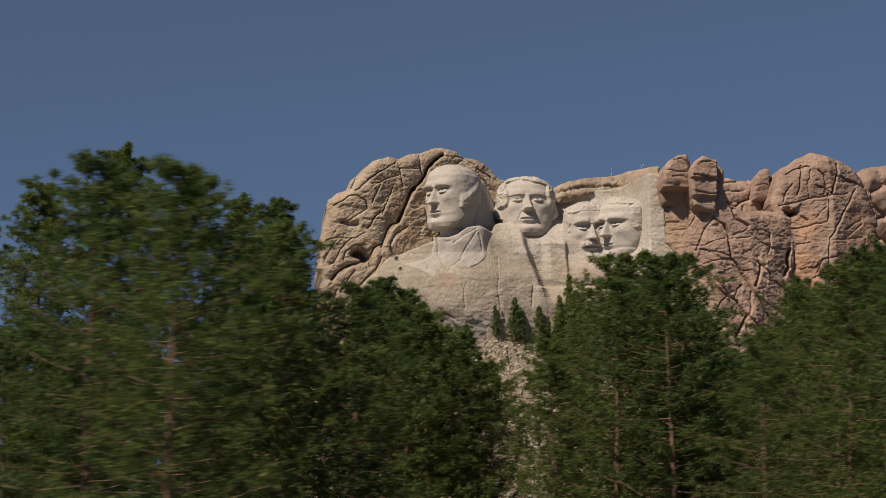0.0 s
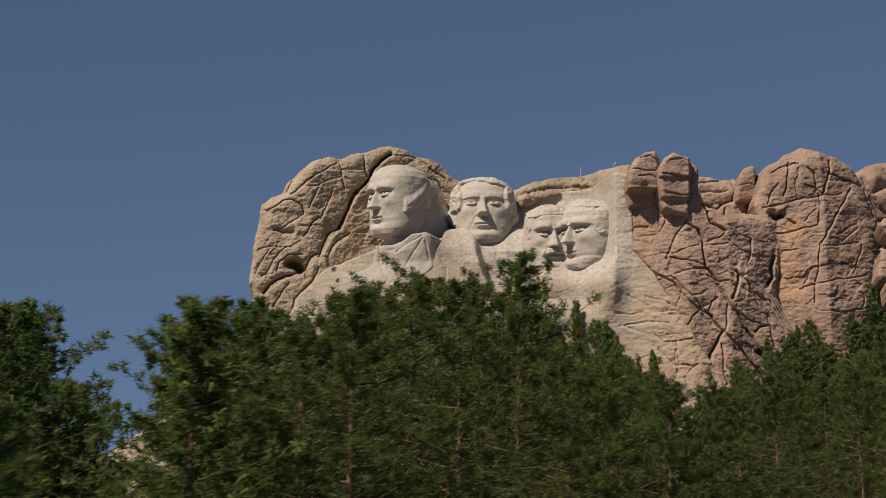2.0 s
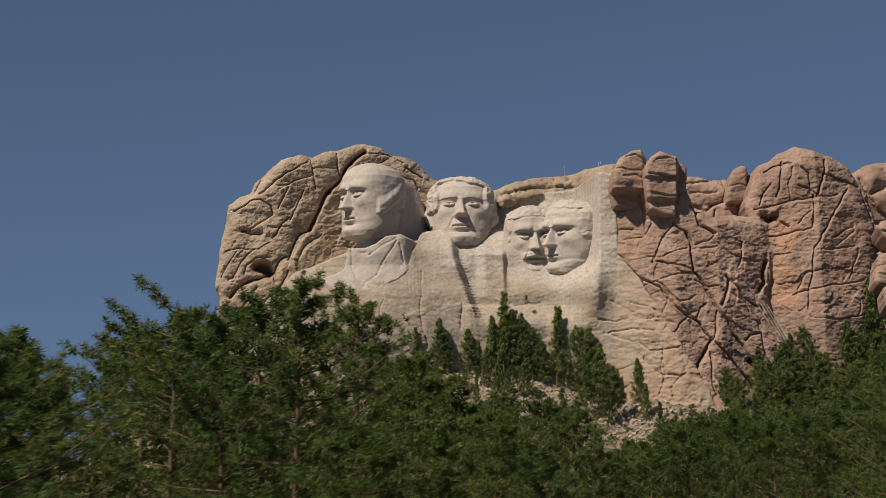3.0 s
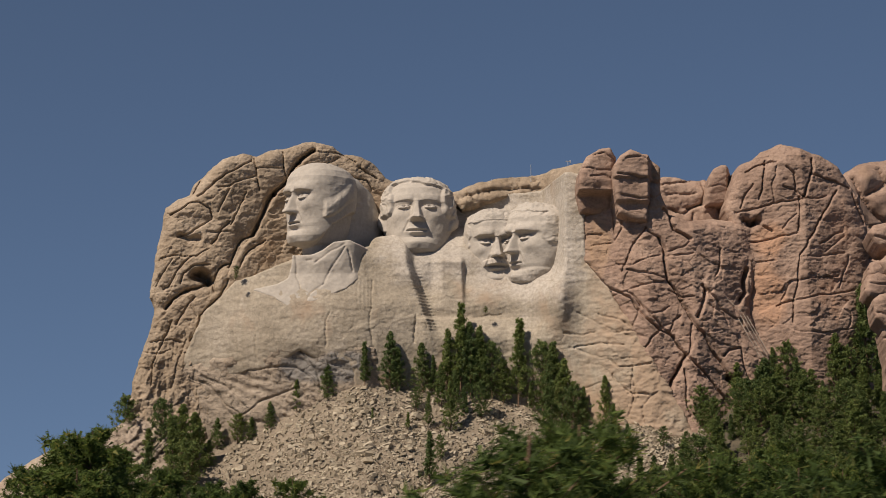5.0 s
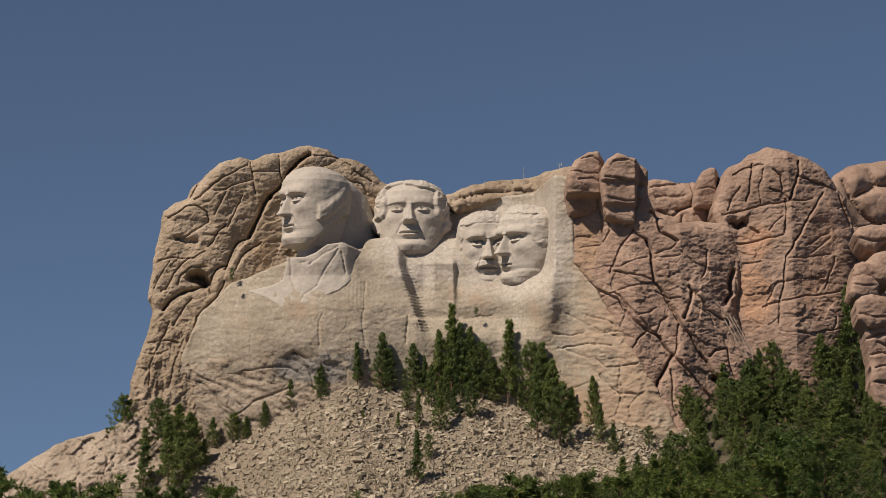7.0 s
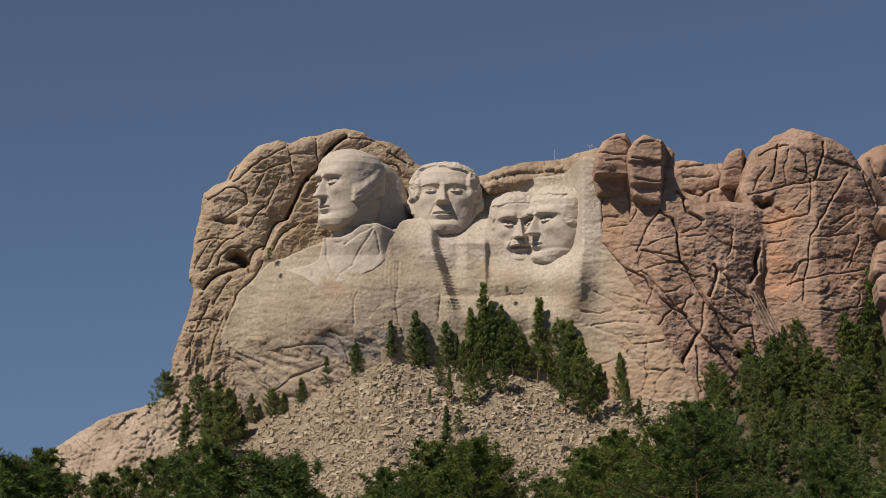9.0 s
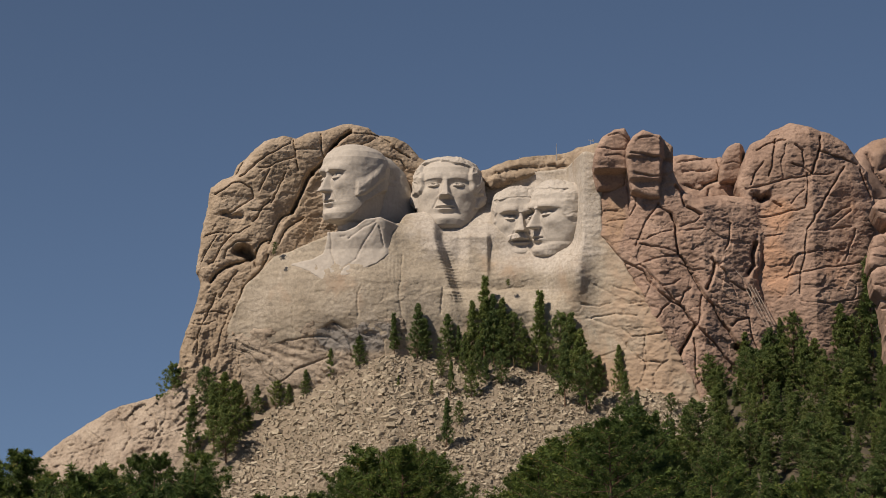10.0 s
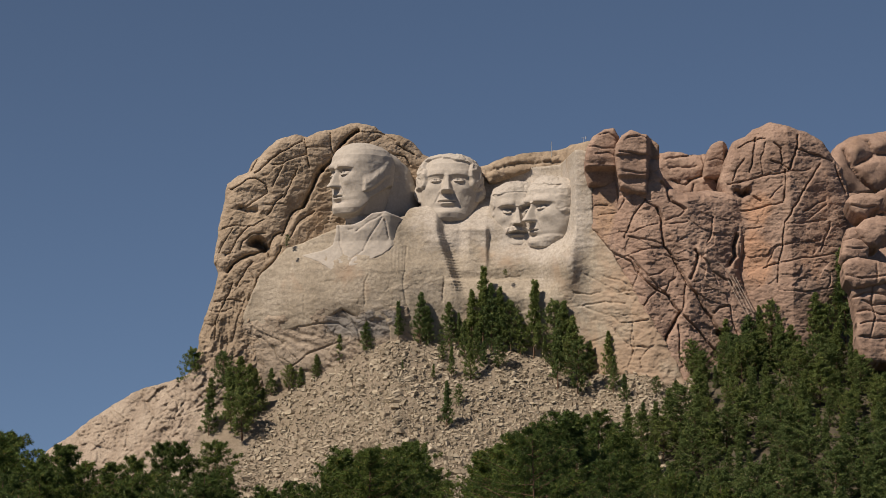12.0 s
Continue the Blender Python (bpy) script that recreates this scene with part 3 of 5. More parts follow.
# undercut, grey unweathered rock below the breast
UNDERCUT = pairs([-23.5, 48.0, -7.7, 49.4, -1.6, 52.0, 3.2, 50.4, 11.9, 50.4, 13.9, 43.0, 8.1, 33.2, -9.4, 28.4, -21.3, 28.5, -26.5, 36.0, -25.0, 43.3])
UNDERCUT_CRACKS = [
    (0.15, 0.6, pairs([-20.6, 46.2, -16.6, 44.2, -11.5, 39.7])), (0.15, 0.6, pairs([-17.6, 45.9, -13.6, 44.1, -10.4, 41.1])), (0.15, 0.6, pairs([-8.7, 47.0, -1.8, 47.4, 2.6, 44.0])),
    (0.15, 0.7, pairs([-0.7, 50.4, 2.1, 46.4, 3.3, 43.0])), (0.2, 0.7, pairs([-11.5, 38.7, -7.6, 41.6, -1.8, 43.5])), (0.15, 0.5, pairs([-19.6, 44.2, -18.0, 41.2, -18.4, 37.3])), (0.15, 0.5, pairs([-14.6, 43.1, -12.5, 39.2])),
]


def undercut_depth(x, z):
    """Set back under the breast, and folded into slanting leaves."""
    fold = vnoise((z + 0.45 * x) / 0.8 + 0.8 * fbm(x / 5, z / 5, 0 * x, 3, 0.5, 14), x / 9, 0 * x, 13)
    return wall_y(x) - 0.15 + 0.05 * (50 - z) - 2.0 * np.exp(-(((x + 2) / 13) ** 2)) + 0.2 * fold


rock("undercut", cliff_sheet(UNDERCUT, undercut_depth, UNDERCUT_CRACKS, 0.18, edge=1.0, pillow=0.1, reach=0.4, grain=0.4, grain_size=5, flake=0.16, jointing=0.2, joint_size=3.0, joint_turn=-0.6, seed=8), GRANITE_GREY, "grey folded granite undercut below the carved breast")

# bare spur running down to the west
SPUR = pairs([-61.2, 19.9, -59.1, 22.2, -54.5, 25.1, -50.8, 28.3, -46.7, 30.9, -40.9, 34.1, -36.0, 35.5, -32.0, 36.8, -28.8, 38.5, -25.1, 36.8, -21.4, 33.7, -18.7, 29.4, -19.0, 16.8, -61.1, 16.7])
SPUR_CRACKS = [
    (0.3, 0.8, pairs([-40.9, 34.1, -37.7, 29.4, -39.2, 25.2])), (0.25, 0.7, pairs([-46.7, 30.9, -42.4, 27.8, -43.3, 22.0])), (0.25, 0.7, pairs([-52.9, 25.1, -47.6, 26.2, -42.4, 27.8])),
    (0.25, 0.6, pairs([-36.0, 35.2, -33.0, 31.5, -33.9, 26.2])), (0.25, 0.6, pairs([-32.0, 35.7, -26.6, 31.5, -27.0, 25.2])), (0.25, 0.6, pairs([-37.1, 28.3, -31.9, 29.4, -26.6, 31.0])), (0.25, 0.6, pairs([-57.0, 22.0, -50.7, 23.6, -44.4, 22.0])),
]


def spur_depth(x, z):
    crest = np.interp(x, [-62, -55, -50, -45, -40, -34, -31, -20], [17, 22, 26, 29.5, 33, 35.5, 37, 36])
    return 5.2 - 0.75 * (crest - z)


rock("west_spur", cliff_sheet(SPUR, spur_depth, SPUR_CRACKS, 0.2, edge=1.4, pillow=0.25, reach=0.6, grain=0.6, grain_size=5.0, flake=0.3, jointing=0.45, joint_size=2.4, joint_turn=0.7, seed=15), GRANITE_SPUR, "bare broken spur of tan and grey granite")

# dark cap along the skyline behind the heads
CAP = pairs([26.2, 80.1, 28.8, 80.9, 31.9, 82.2, 35.2, 82.9, 39.2, 83.5, 43.6, 84.0, 45.2, 84.3, 46.9, 83.8, 49.2, 83.9, 49.2, 79.1, 45.1, 80.5, 37.1, 80.3, 28.8, 77.7])
CAP_CRACKS = [(0.18, 1.0, pairs([28.3, 79.5, 34.0, 81.0, 39.2, 81.6, 46.9, 81.7])), (0.15, 0.8, pairs([33.6, 82.7, 34.0, 80.6])), (0.15, 0.8, pairs([39.7, 83.7, 38.8, 81.3]))]
rock("skyline_cap", cliff_sheet(CAP, lambda x, z: 15 + 0 * x + 0.4 * (z - 80) - 13 * smooth(x, 43, 49), CAP_CRACKS, 0.3, edge=1.6, pillow=0.6, reach=0.7, grain=0.3, grain_size=3.0, jointing=0.4, joint_size=2.6, joint_turn=0.0, flake=0.3, ripple=0.15, seed=12), GRANITE_TAN, "dark weathered granite cap along the skyline")

# eastern buttress: great slabs between crossing diagonal joints
BUTTRESS = pairs([47.6, 79.2, 59.8, 78.5, 62.1, 73.1, 65.5, 71.8, 70.7, 72.7, 76.1, 72.6, 77.5, 65.4, 75.8, 56.5, 79.0, 48.7, 77.5, 40.9, 74.1, 27.4, 67.5, 27.4, 64.9, 34.5, 62.6, 38.6, 60.9, 42.0, 58.2, 47.4, 55.6, 53.0, 53.5, 57.5, 51.0, 61.6, 47.6, 65.5])
BUTTRESS_CRACKS = [
    (0.35, 2.2, pairs([47.3, 65.7, 48.9, 64.1, 50.8, 61.8, 52.1, 59.4, 53.1, 56.3, 54.7, 53.1, 56.3, 49.8, 57.8, 46.6, 59.1, 42.9, 60.4, 40.2, 62.3, 37.9, 63.7, 37.0])),
    (0.28, 1.6, pairs([50.8, 61.5, 52.6, 60.2, 54.9, 58.8, 56.8, 56.2, 58.4, 54.7, 59.8, 53.5, 61.7, 52.2, 63.1, 50.5, 64.5, 48.6, 66.4, 46.8, 68.4, 44.2, 70.4, 41.9, 71.9, 40.4])),
    (0.16, 1.1, pairs([54.9, 59.8, 56.2, 58.2, 57.6, 56.7, 59.2, 55.2, 60.3, 53.7, 62.4, 51.7, 64.0, 49.3])),
    (0.32, 2.0, pairs([60.3, 69.1, 61.2, 67.1, 61.4, 63.6, 61.5, 61.9, 62.9, 59.6, 63.8, 57.6, 65.2, 55.4, 66.3, 53.7, 67.3, 52.2, 68.6, 49.8, 70.1, 47.9, 71.3, 46.0, 72.6, 44.1])),
]
BUTTRESS_CRACKS += [
    (0.45, 2.2, pairs([64.5, 48.8, 63.2, 46.8, 61.8, 44.4, 61.0, 42.2])),
    (0.20, 1.2, pairs([63.8, 46.3, 64.0, 42.9, 64.4, 38.6])),
    (0.45, 2.0, pairs([67.8, 61.1, 68.2, 60.2, 67.3, 58.1, 66.2, 55.6])),
    (0.16, 0.9, pairs([68.2, 60.2, 69.4, 58.9, 70.6, 57.0, 72.3, 55.9, 74.1, 55.3, 74.5, 54.2])),
    (0.20, 1.2, pairs([65.3, 54.6, 65.1, 51.7, 64.8, 49.0])),
    (0.18, 1.0, pairs([59.8, 53.2, 58.6, 51.5, 57.9, 50.3, 56.7, 49.6, 55.6, 50.6])),
    (0.22, 1.3, pairs([70.6, 48.9, 71.7, 49.9, 73.9, 50.2, 74.5, 48.1, 75.1, 45.6, 75.7, 43.2])),
    (0.80, 2.8, pairs([71.9, 45.0, 73.3, 44.1, 75.2, 43.2])),
]
BUTTRESS_CRACKS += [
    (0.14, 0.7, pairs([53.1, 64.8, 55.9, 64.5, 58.2, 65.4, 60.7, 66.1])),
    (0.12, 0.6, pairs([49.0, 68.1, 52.3, 68.4])),
    (0.12, 0.6, pairs([48.6, 70.3, 50.9, 70.0])),
    (0.15, 0.8, pairs([57.9, 71.1, 56.0, 68.2, 55.0, 65.7, 54.2, 63.3])),
    (0.12, 0.6, pairs([61.6, 65.8, 63.6, 66.0, 66.0, 66.5])),
    (0.12, 0.6, pairs([55.0, 63.7, 56.8, 62.9, 60.1, 62.6, 61.5, 62.1])),
    (0.15, 0.8, pairs([60.3, 69.1, 58.6, 70.4, 57.9, 71.1])),
    (0.12, 0.6, pairs([61.6, 66.6, 64.1, 67.5, 65.6, 69.0])),
    (0.18, 1.1, pairs([71.3, 67.8, 70.7, 65.3, 70.1, 62.8])),
    (0.12, 0.6, pairs([61.5, 60.1, 63.8, 58.6, 65.8, 58.8])),
]
BUTTRESS_CRACKS += [
    (0.12, 0.6, pairs([58.5, 56.1, 60.4, 56.4, 61.9, 57.1])),
    (0.60, 2.6, pairs([76.0, 63.9, 75.3, 62.0, 75.5, 60.0, 74.3, 58.5])),
    (0.70, 2.8, pairs([54.0, 38.7, 56.2, 37.7, 58.9, 36.5, 62.2, 35.7, 65.0, 34.7])),
    (0.30, 1.2, pairs([58.3, 40.4, 60.2, 40.7])),
    (0.15, 0.8, pairs([63.5, 55.8, 62.0, 54.9, 61.3, 52.9, 62.4, 51.7])),
    (0.14, 0.7, pairs([52.7, 74.5, 52.9, 72.4, 53.1, 69.9])),
    (0.14, 0.7, pairs([54.1, 74.1, 54.1, 70.8, 53.2, 68.9])),
    (0.40, 1.8, pairs([60.9, 74.1, 62.4, 73.2, 62.9, 70.6, 65.1, 69.0])),
    (0.12, 0.5, pairs([65.9, 47.8, 66.8, 45.4])),
    (0.12, 0.5, pairs([52.1, 59.1, 54.4, 59.8, 56.7, 60.7, 60.5, 61.6])),
]
BUTTRESS_CRACKS += [
    (0.12, 0.5, pairs([68.3, 57.2, 70.9, 56.3, 71.6, 54.4])),
    (0.12, 0.5, pairs([56.6, 56.9, 55.7, 54.8, 54.9, 53.0])),
]


def buttress_depth(x, z):
    y = wall_y(x) - 0.8 + 0.10 * (z - 60)
    return y + 3.0 * smooth(z, 70, 76) * smooth(x, 60, 66)


rock("east_buttress", cliff_sheet(BUTTRESS, buttress_depth, BUTTRESS_CRACKS, 0.14, edge=2.2, pillow=0.08, reach=0.4, flake=0.18, grain=0.6, grain_size=7, jointing=0.17, joint_size=4.5, ripple=0.04, joint_turn=-0.45, seed=23), GRANITE_PINK, "pinkish granite buttress crossed by deep diagonal cracks")

# saddle between buttress and dome
SADDLE = pairs([62.7, 81.4, 64.6, 81.7, 66.7, 81.7, 68.2, 81.1, 71.3, 81.4, 72.3, 80.9, 76.7, 80.9, 79.3, 80.8, 80.0, 61.5, 60.8, 61.4, 61.5, 79.1])
SADDLE_CRACKS = [
    (0.15, 0.8, pairs([63.1, 80.5, 66.2, 81.2, 69.3, 81.8])),
    (0.40, 1.8, pairs([67.9, 76.2, 70.7, 77.2, 74.4, 77.8, 75.9, 78.8])),
    (0.20, 1.1, pairs([71.0, 81.9, 71.2, 79.3, 70.4, 77.2])),
    (0.20, 1.2, pairs([64.6, 76.6, 67.1, 75.1, 68.2, 76.1])),
    (0.15, 0.9, pairs([73.5, 76.7, 73.8, 73.6, 73.2, 69.5])),
    (0.15, 0.8, pairs([68.7, 75.4, 68.1, 72.5, 68.6, 69.5])),
    (0.12, 0.6, pairs([71.5, 80.3, 74.4, 80.7, 76.0, 80.9])),
    (0.12, 0.6, pairs([68.6, 72.5, 71.7, 72.8, 73.5, 73.6])),
    (0.12, 0.6, pairs([64.1, 78.7, 66.6, 79.2, 69.7, 79.3])),
]
rock("saddle", cliff_sheet(SADDLE, lambda x, z: 3.0 + 0 * x + 0.15 * (z - 72), SADDLE_CRACKS, 0.2, edge=2.0, pillow=0.5, reach=0.7, grain=0.3, grain_size=3.5, jointing=0.16, joint_size=3.5, flake=0.1, seed=31), GRANITE_PINK, "broken granite saddle between two buttresses")

# eastern dome
DOME = pairs([74.3, 68.2, 75.0, 72.2, 74.2, 74.9, 74.9, 77.9, 76.0, 80.4, 76.9, 82.4, 79.3, 83.3, 80.7, 84.8, 83.3, 85.8, 85.8, 85.2, 89.9, 84.0, 92.8, 82.3, 94.7, 79.6, 96.4, 77.5, 97.8, 73.1, 98.5, 68.7, 97.0, 60.7, 95.8, 56.7, 95.2, 48.8, 93.8, 27.5, 74.1, 27.4, 75.5, 40.9, 77.6, 48.7, 75.3, 56.4, 75.9, 63.3])
DOME_CRACKS = [
    (0.20, 1.3, pairs([85.4, 77.1, 85.4, 73.5, 85.2, 70.5])),
    (0.15, 0.9, pairs([74.4, 74.4, 77.6, 75.2, 81.4, 76.0, 85.1, 76.6, 90.4, 77.3])),
    (0.35, 1.8, pairs([88.1, 83.8, 87.7, 81.2, 86.7, 78.6, 86.1, 77.1])),
    (0.18, 1.0, pairs([87.7, 81.2, 90.6, 80.4, 93.8, 79.6, 95.4, 79.1])),
    (0.22, 1.3, pairs([92.7, 78.5, 90.9, 75.8, 89.2, 73.2, 87.4, 70.5, 86.2, 68.0, 85.2, 66.5])),
    (0.22, 1.3, pairs([85.2, 66.5, 84.7, 64.0, 84.4, 61.0, 83.7, 58.0, 83.2, 55.0])),
    (0.12, 0.6, pairs([84.6, 62.3, 87.6, 62.6, 91.9, 63.2])),
    (0.15, 0.8, pairs([80.7, 57.6, 84.5, 59.0, 89.6, 59.6, 95.1, 61.1])),
]
DOME_CRACKS += [
    (0.15, 0.8, pairs([75.3, 68.7, 78.3, 69.2, 81.6, 69.6, 84.9, 70.2])),
    (1.10, 3.4, pairs([76.5, 72.7, 77.7, 72.5, 78.6, 72.9])),
    (0.25, 1.2, pairs([78.9, 72.5, 80.7, 70.7])),
    (0.25, 1.4, pairs([80.2, 83.4, 79.5, 80.4, 78.8, 76.8])),
    (0.20, 1.2, pairs([76.8, 81.5, 78.8, 82.5, 81.6, 83.4])),
    (0.20, 1.2, pairs([83.3, 82.3, 84.6, 81.2, 84.7, 78.6])),
    (0.15, 0.9, pairs([82.9, 78.7, 84.7, 78.3, 86.1, 77.1])),
    (0.15, 0.9, pairs([77.7, 79.4, 76.7, 77.9, 75.5, 75.3])),
    (0.12, 0.6, pairs([94.3, 66.8, 93.1, 64.2, 92.0, 61.2])),
    (0.12, 0.5, pairs([83.2, 62.0, 81.9, 59.0, 81.2, 57.3])),
    (0.12, 0.5, pairs([85.2, 66.0, 88.9, 66.6, 93.7, 67.3])),
]
DOME_CRACKS += [
    (0.12, 0.5, pairs([92.7, 57.2, 93.5, 56.2, 93.1, 54.2])),
    (0.12, 0.5, pairs([83.4, 53.5, 88.2, 53.1, 94.7, 54.1])),
    (0.30, 1.4, pairs([95.9, 78.1, 96.6, 75.6, 97.9, 73.1])),
    (0.12, 0.5, pairs([81.0, 65.6, 77.3, 65.2, 74.6, 64.1])),
    (0.25, 0.6, pairs([88.9, 68.6, 91.2, 70.2, 93.4, 71.3])),
    (0.25, 0.6, pairs([90.0, 67.4, 92.2, 69.3, 93.6, 70.3])),
    (0.12, 0.6, pairs([82.6, 71.1, 84.1, 73.1, 85.0, 74.0])),
    (0.12, 0.6, pairs([75.2, 67.1, 74.6, 64.6, 75.1, 63.1])),
    (0.12, 0.5, pairs([81.6, 82.4, 81.0, 79.3, 81.4, 76.2])),
]


def dome_depth(x, z):
    return wall_y(x) + 0.0 + 0.09 * (z - 60)


rock("east_dome", cliff_sheet(DOME, dome_depth, DOME_CRACKS, 0.14, edge=4.0, grow=1.2, pillow=0.06, reach=0.4, flake=0.18, grain=0.7, grain_size=8.0, jointing=0.17, joint_size=5.0, ripple=0.06, joint_turn=0.15, seed=41), GRANITE_RUST, "pinkish granite dome with rust stains and a small cave")

# far eastern crag
FAR_CRAG = pairs([97.1, 80.4, 100.2, 84.7, 102.9, 86.5, 107.5, 87.3, 113.2, 88.5, 121.3, 86.5, 129.3, 81.6, 137.1, 68.1, 140.9, 44.9, 140.1, 28.1, 95.8, 27.8])
FAR_CRACKS = [
    (0.30, 1.8, pairs([100.8, 84.2, 102.2, 80.1, 103.8, 77.6, 107.1, 75.2])), (0.24, 1.4, pairs([102.8, 80.7, 107.3, 83.0, 114.2, 82.9])),
    (0.30, 1.8, pairs([100.3, 74.8, 104.8, 74.8, 111.7, 77.0])), (0.30, 1.8, pairs([102.4, 68.7, 107.0, 71.0, 112.7, 70.2])),
    (0.24, 1.4, pairs([105.7, 85.6, 107.3, 83.0])), (0.24, 1.4, pairs([103.4, 62.5, 109.1, 64.3, 115.9, 63.0])),
    (0.30, 1.6, pairs([112.0, 87.0, 112.9, 77.5, 111.4, 67.0, 113.3, 54.6])),
]
rock("far_crag", cliff_sheet(FAR_CRAG, lambda x, z: 9 + 0.25 * (x - 100) + 0.1 * (z - 60), FAR_CRACKS, 0.4, edge=4.0, pillow=1.0, reach=1.0, grain=0.5, grain_size=6.0, jointing=0.2, joint_size=5.0, flake=0.1, seed=51), GRANITE_PINK, "pinkish granite crag of piled rounded blocks")


def boulder(name, at, size, mat, seed, label, turn=0.0, power=3.0, rough=0.12, cuts=()):
    """A rounded block: a swollen box with dents and splits."""
    nu, nv = 72, 40
    u, v = np.meshgrid(np.linspace(0, 2 * np.pi, nu, endpoint=False), np.linspace(-np.pi / 2, np.pi / 2, nv), indexing="ij")
    dx, dy, dz = np.cos(v) * np.cos(u), np.cos(v) * np.sin(u), np.sin(v)
    r = (np.abs(dx) ** power + np.abs(dy) ** power + np.abs(dz) ** power) ** (-1 / power)
    r = r * (1 + rough * fbm(dx * 1.7 + seed, dy * 1.7, dz * 1.7, 5, 0.5, seed))
    for axis, where, width, deep in cuts:
        c = (dx, dy, dz)[axis] * r + 0.08 * vnoise(dx * 4, dy * 4, dz * 4, seed + 3)
        r = r * (1 - deep * np.exp(-(((c - where) / width) ** 2)))
    P = np.stack([dx * r * size[0], dy * r * size[1], dz * r * size[2]], -1).reshape(-1, 3)
    c, s = math.cos(turn), math.sin(turn)
    P = P @ np.array([[c, s, 0], [-s, c, 0], [0, 0, 1]]) + at
    gi = np.arange(nu * nv).reshape(nu, nv)
    g2 = np.roll(gi, -1, 0)
    F = np.stack([gi[:, :-1], g2[:, :-1], g2[:, 1:], gi[:, 1:]], -1).reshape(-1, 4)
    return tagged(new(name, mesh_np(name, P, F, mat)), label, "boulder", "boulders on the mountain")




def skyline_block(poly, depth, cracks, label, mat, edge=0.9, seed=1, back=9.0):
    """A block standing on the crest, undercut where depth says so."""
    V, F = cliff_sheet(poly, depth, cracks, 0.17, edge=edge, grow=0.35, pillow=0.08, reach=0.4, grain=0.3, grain_size=4.0, jointing=0.05, joint_size=3.0, flake=0.1, ripple=0.08, wobble=0.6, back=back, seed=seed)
    return tagged(new("boulder", mesh_np("boulder", V, F, mat)), label, "boulder", "boulders on the mountain")


LEFT_BLOCK = pairs([46.7, 78.9, 46.9, 80.6, 48.3, 82.9, 50.3, 84.2, 51.8, 84.4, 52.7, 83.0, 52.7, 81.4, 52.9, 77.5, 53.2, 74.5, 50.5, 74.1, 47.6, 74.2, 47.0, 76.7])
RIGHT_BLOCK = pairs([52.3, 79.3, 52.5, 81.1, 53.5, 82.7, 55.1, 83.6, 56.9, 83.0, 59.2, 82.8, 60.5, 81.4, 60.6, 76.7, 60.8, 74.0, 59.5, 72.1, 56.6, 72.4, 53.4, 73.4, 52.7, 76.6])
KNOB = pairs([71.0, 78.2, 71.7, 81.6, 72.6, 83.0, 73.9, 83.7, 75.4, 83.5, 76.0, 81.3, 75.8, 78.9, 74.5, 77.2, 72.2, 76.8, 71.0, 76.8])
skyline_block(LEFT_BLOCK, lambda x, z: -9.6 + 0.12 * np.abs(z - 79) + 3.4 * smooth(77.4 - z, 0, 0.8) + 0.6 * smooth(x, 51.8, 53.2),
              [(0.15, 0.6, pairs([47.0, 81.0, 49.5, 80.9, 52.0, 81.0])), (0.15, 0.6, pairs([49.0, 83.4, 51.0, 83.9, 52.8, 82.6])), (0.2, 0.5, pairs([48.5, 79.6, 51.0, 80.0, 52.8, 79.0]))],
              "rounded block of weathered granite with a dark undercut on the skyline", GRANITE_PINK, seed=61)
skyline_block(RIGHT_BLOCK, lambda x, z: -12.0 + 0.5 * smooth(79.4 - z, 0, 0.5) + 1.2 * smooth(75.6 - z, 0, 1.0) + 4.0 * smooth(x, 57.9, 59.4),
              [(0.2, 0.9, pairs([52.8, 79.9, 55.0, 79.5, 57.0, 79.0, 59.0, 79.2])), (0.2, 0.6, pairs([53.6, 76.2, 56.5, 75.7, 59.5, 75.8])), (0.15, 0.5, pairs([54.5, 82.6, 57.0, 82.9, 58.8, 82.0]))],
              "split block of pinkish granite on the skyline beside its twin", GRANITE_PINK, seed=62)
skyline_block(KNOB, lambda x, z: 1.4 + 3.0 * smooth(x, 74.4, 75.8), [(0.15, 0.5, pairs([71.2, 79.8, 73.0, 80.2, 75.0, 79.6]))], "upright granite knob standing on the saddle", GRANITE_PINK, seed=63, back=6.0)
skyline_block(pairs([96.6, 70.2, 97.5, 71.2, 99.6, 71.8, 101.6, 71.6, 103.3, 71.0, 102.6, 69.3, 100.9, 68.6, 100.0, 67.5, 98.5, 67.7, 97.4, 68.8]), lambda x, z: -12.0 + 0 * x,
              [(0.15, 0.6, pairs([97.4, 69.6, 99.6, 69.0, 101.8, 69.4]))],
              "rounded pinkish block wedged below the far crag", GRANITE_PINK, edge=1.8, seed=64, back=4.0)
skyline_block(pairs([97.9, 64.8, 99.6, 66.5, 102.3, 67.0, 104.0, 66.5, 104.6, 64.6, 103.0, 62.9, 101.5, 61.6, 100.0, 61.6, 98.5, 63.1]), lambda x, z: -14.5 + 0 * x,
              [],
              "large pinkish block in a pile below the far crag", GRANITE_PINK, edge=2.2, seed=65, back=4.0)
skyline_block(pairs([95.9, 63.0, 96.4, 64.5, 97.6, 65.0, 98.5, 64.2, 98.9, 62.7, 97.6, 62.3, 96.2, 62.3]), lambda x, z: -13.0 + 0 * x,
              [],
              "round pinkish block in a pile below the far crag", GRANITE_PINK, edge=1.2, seed=66, back=4.0)
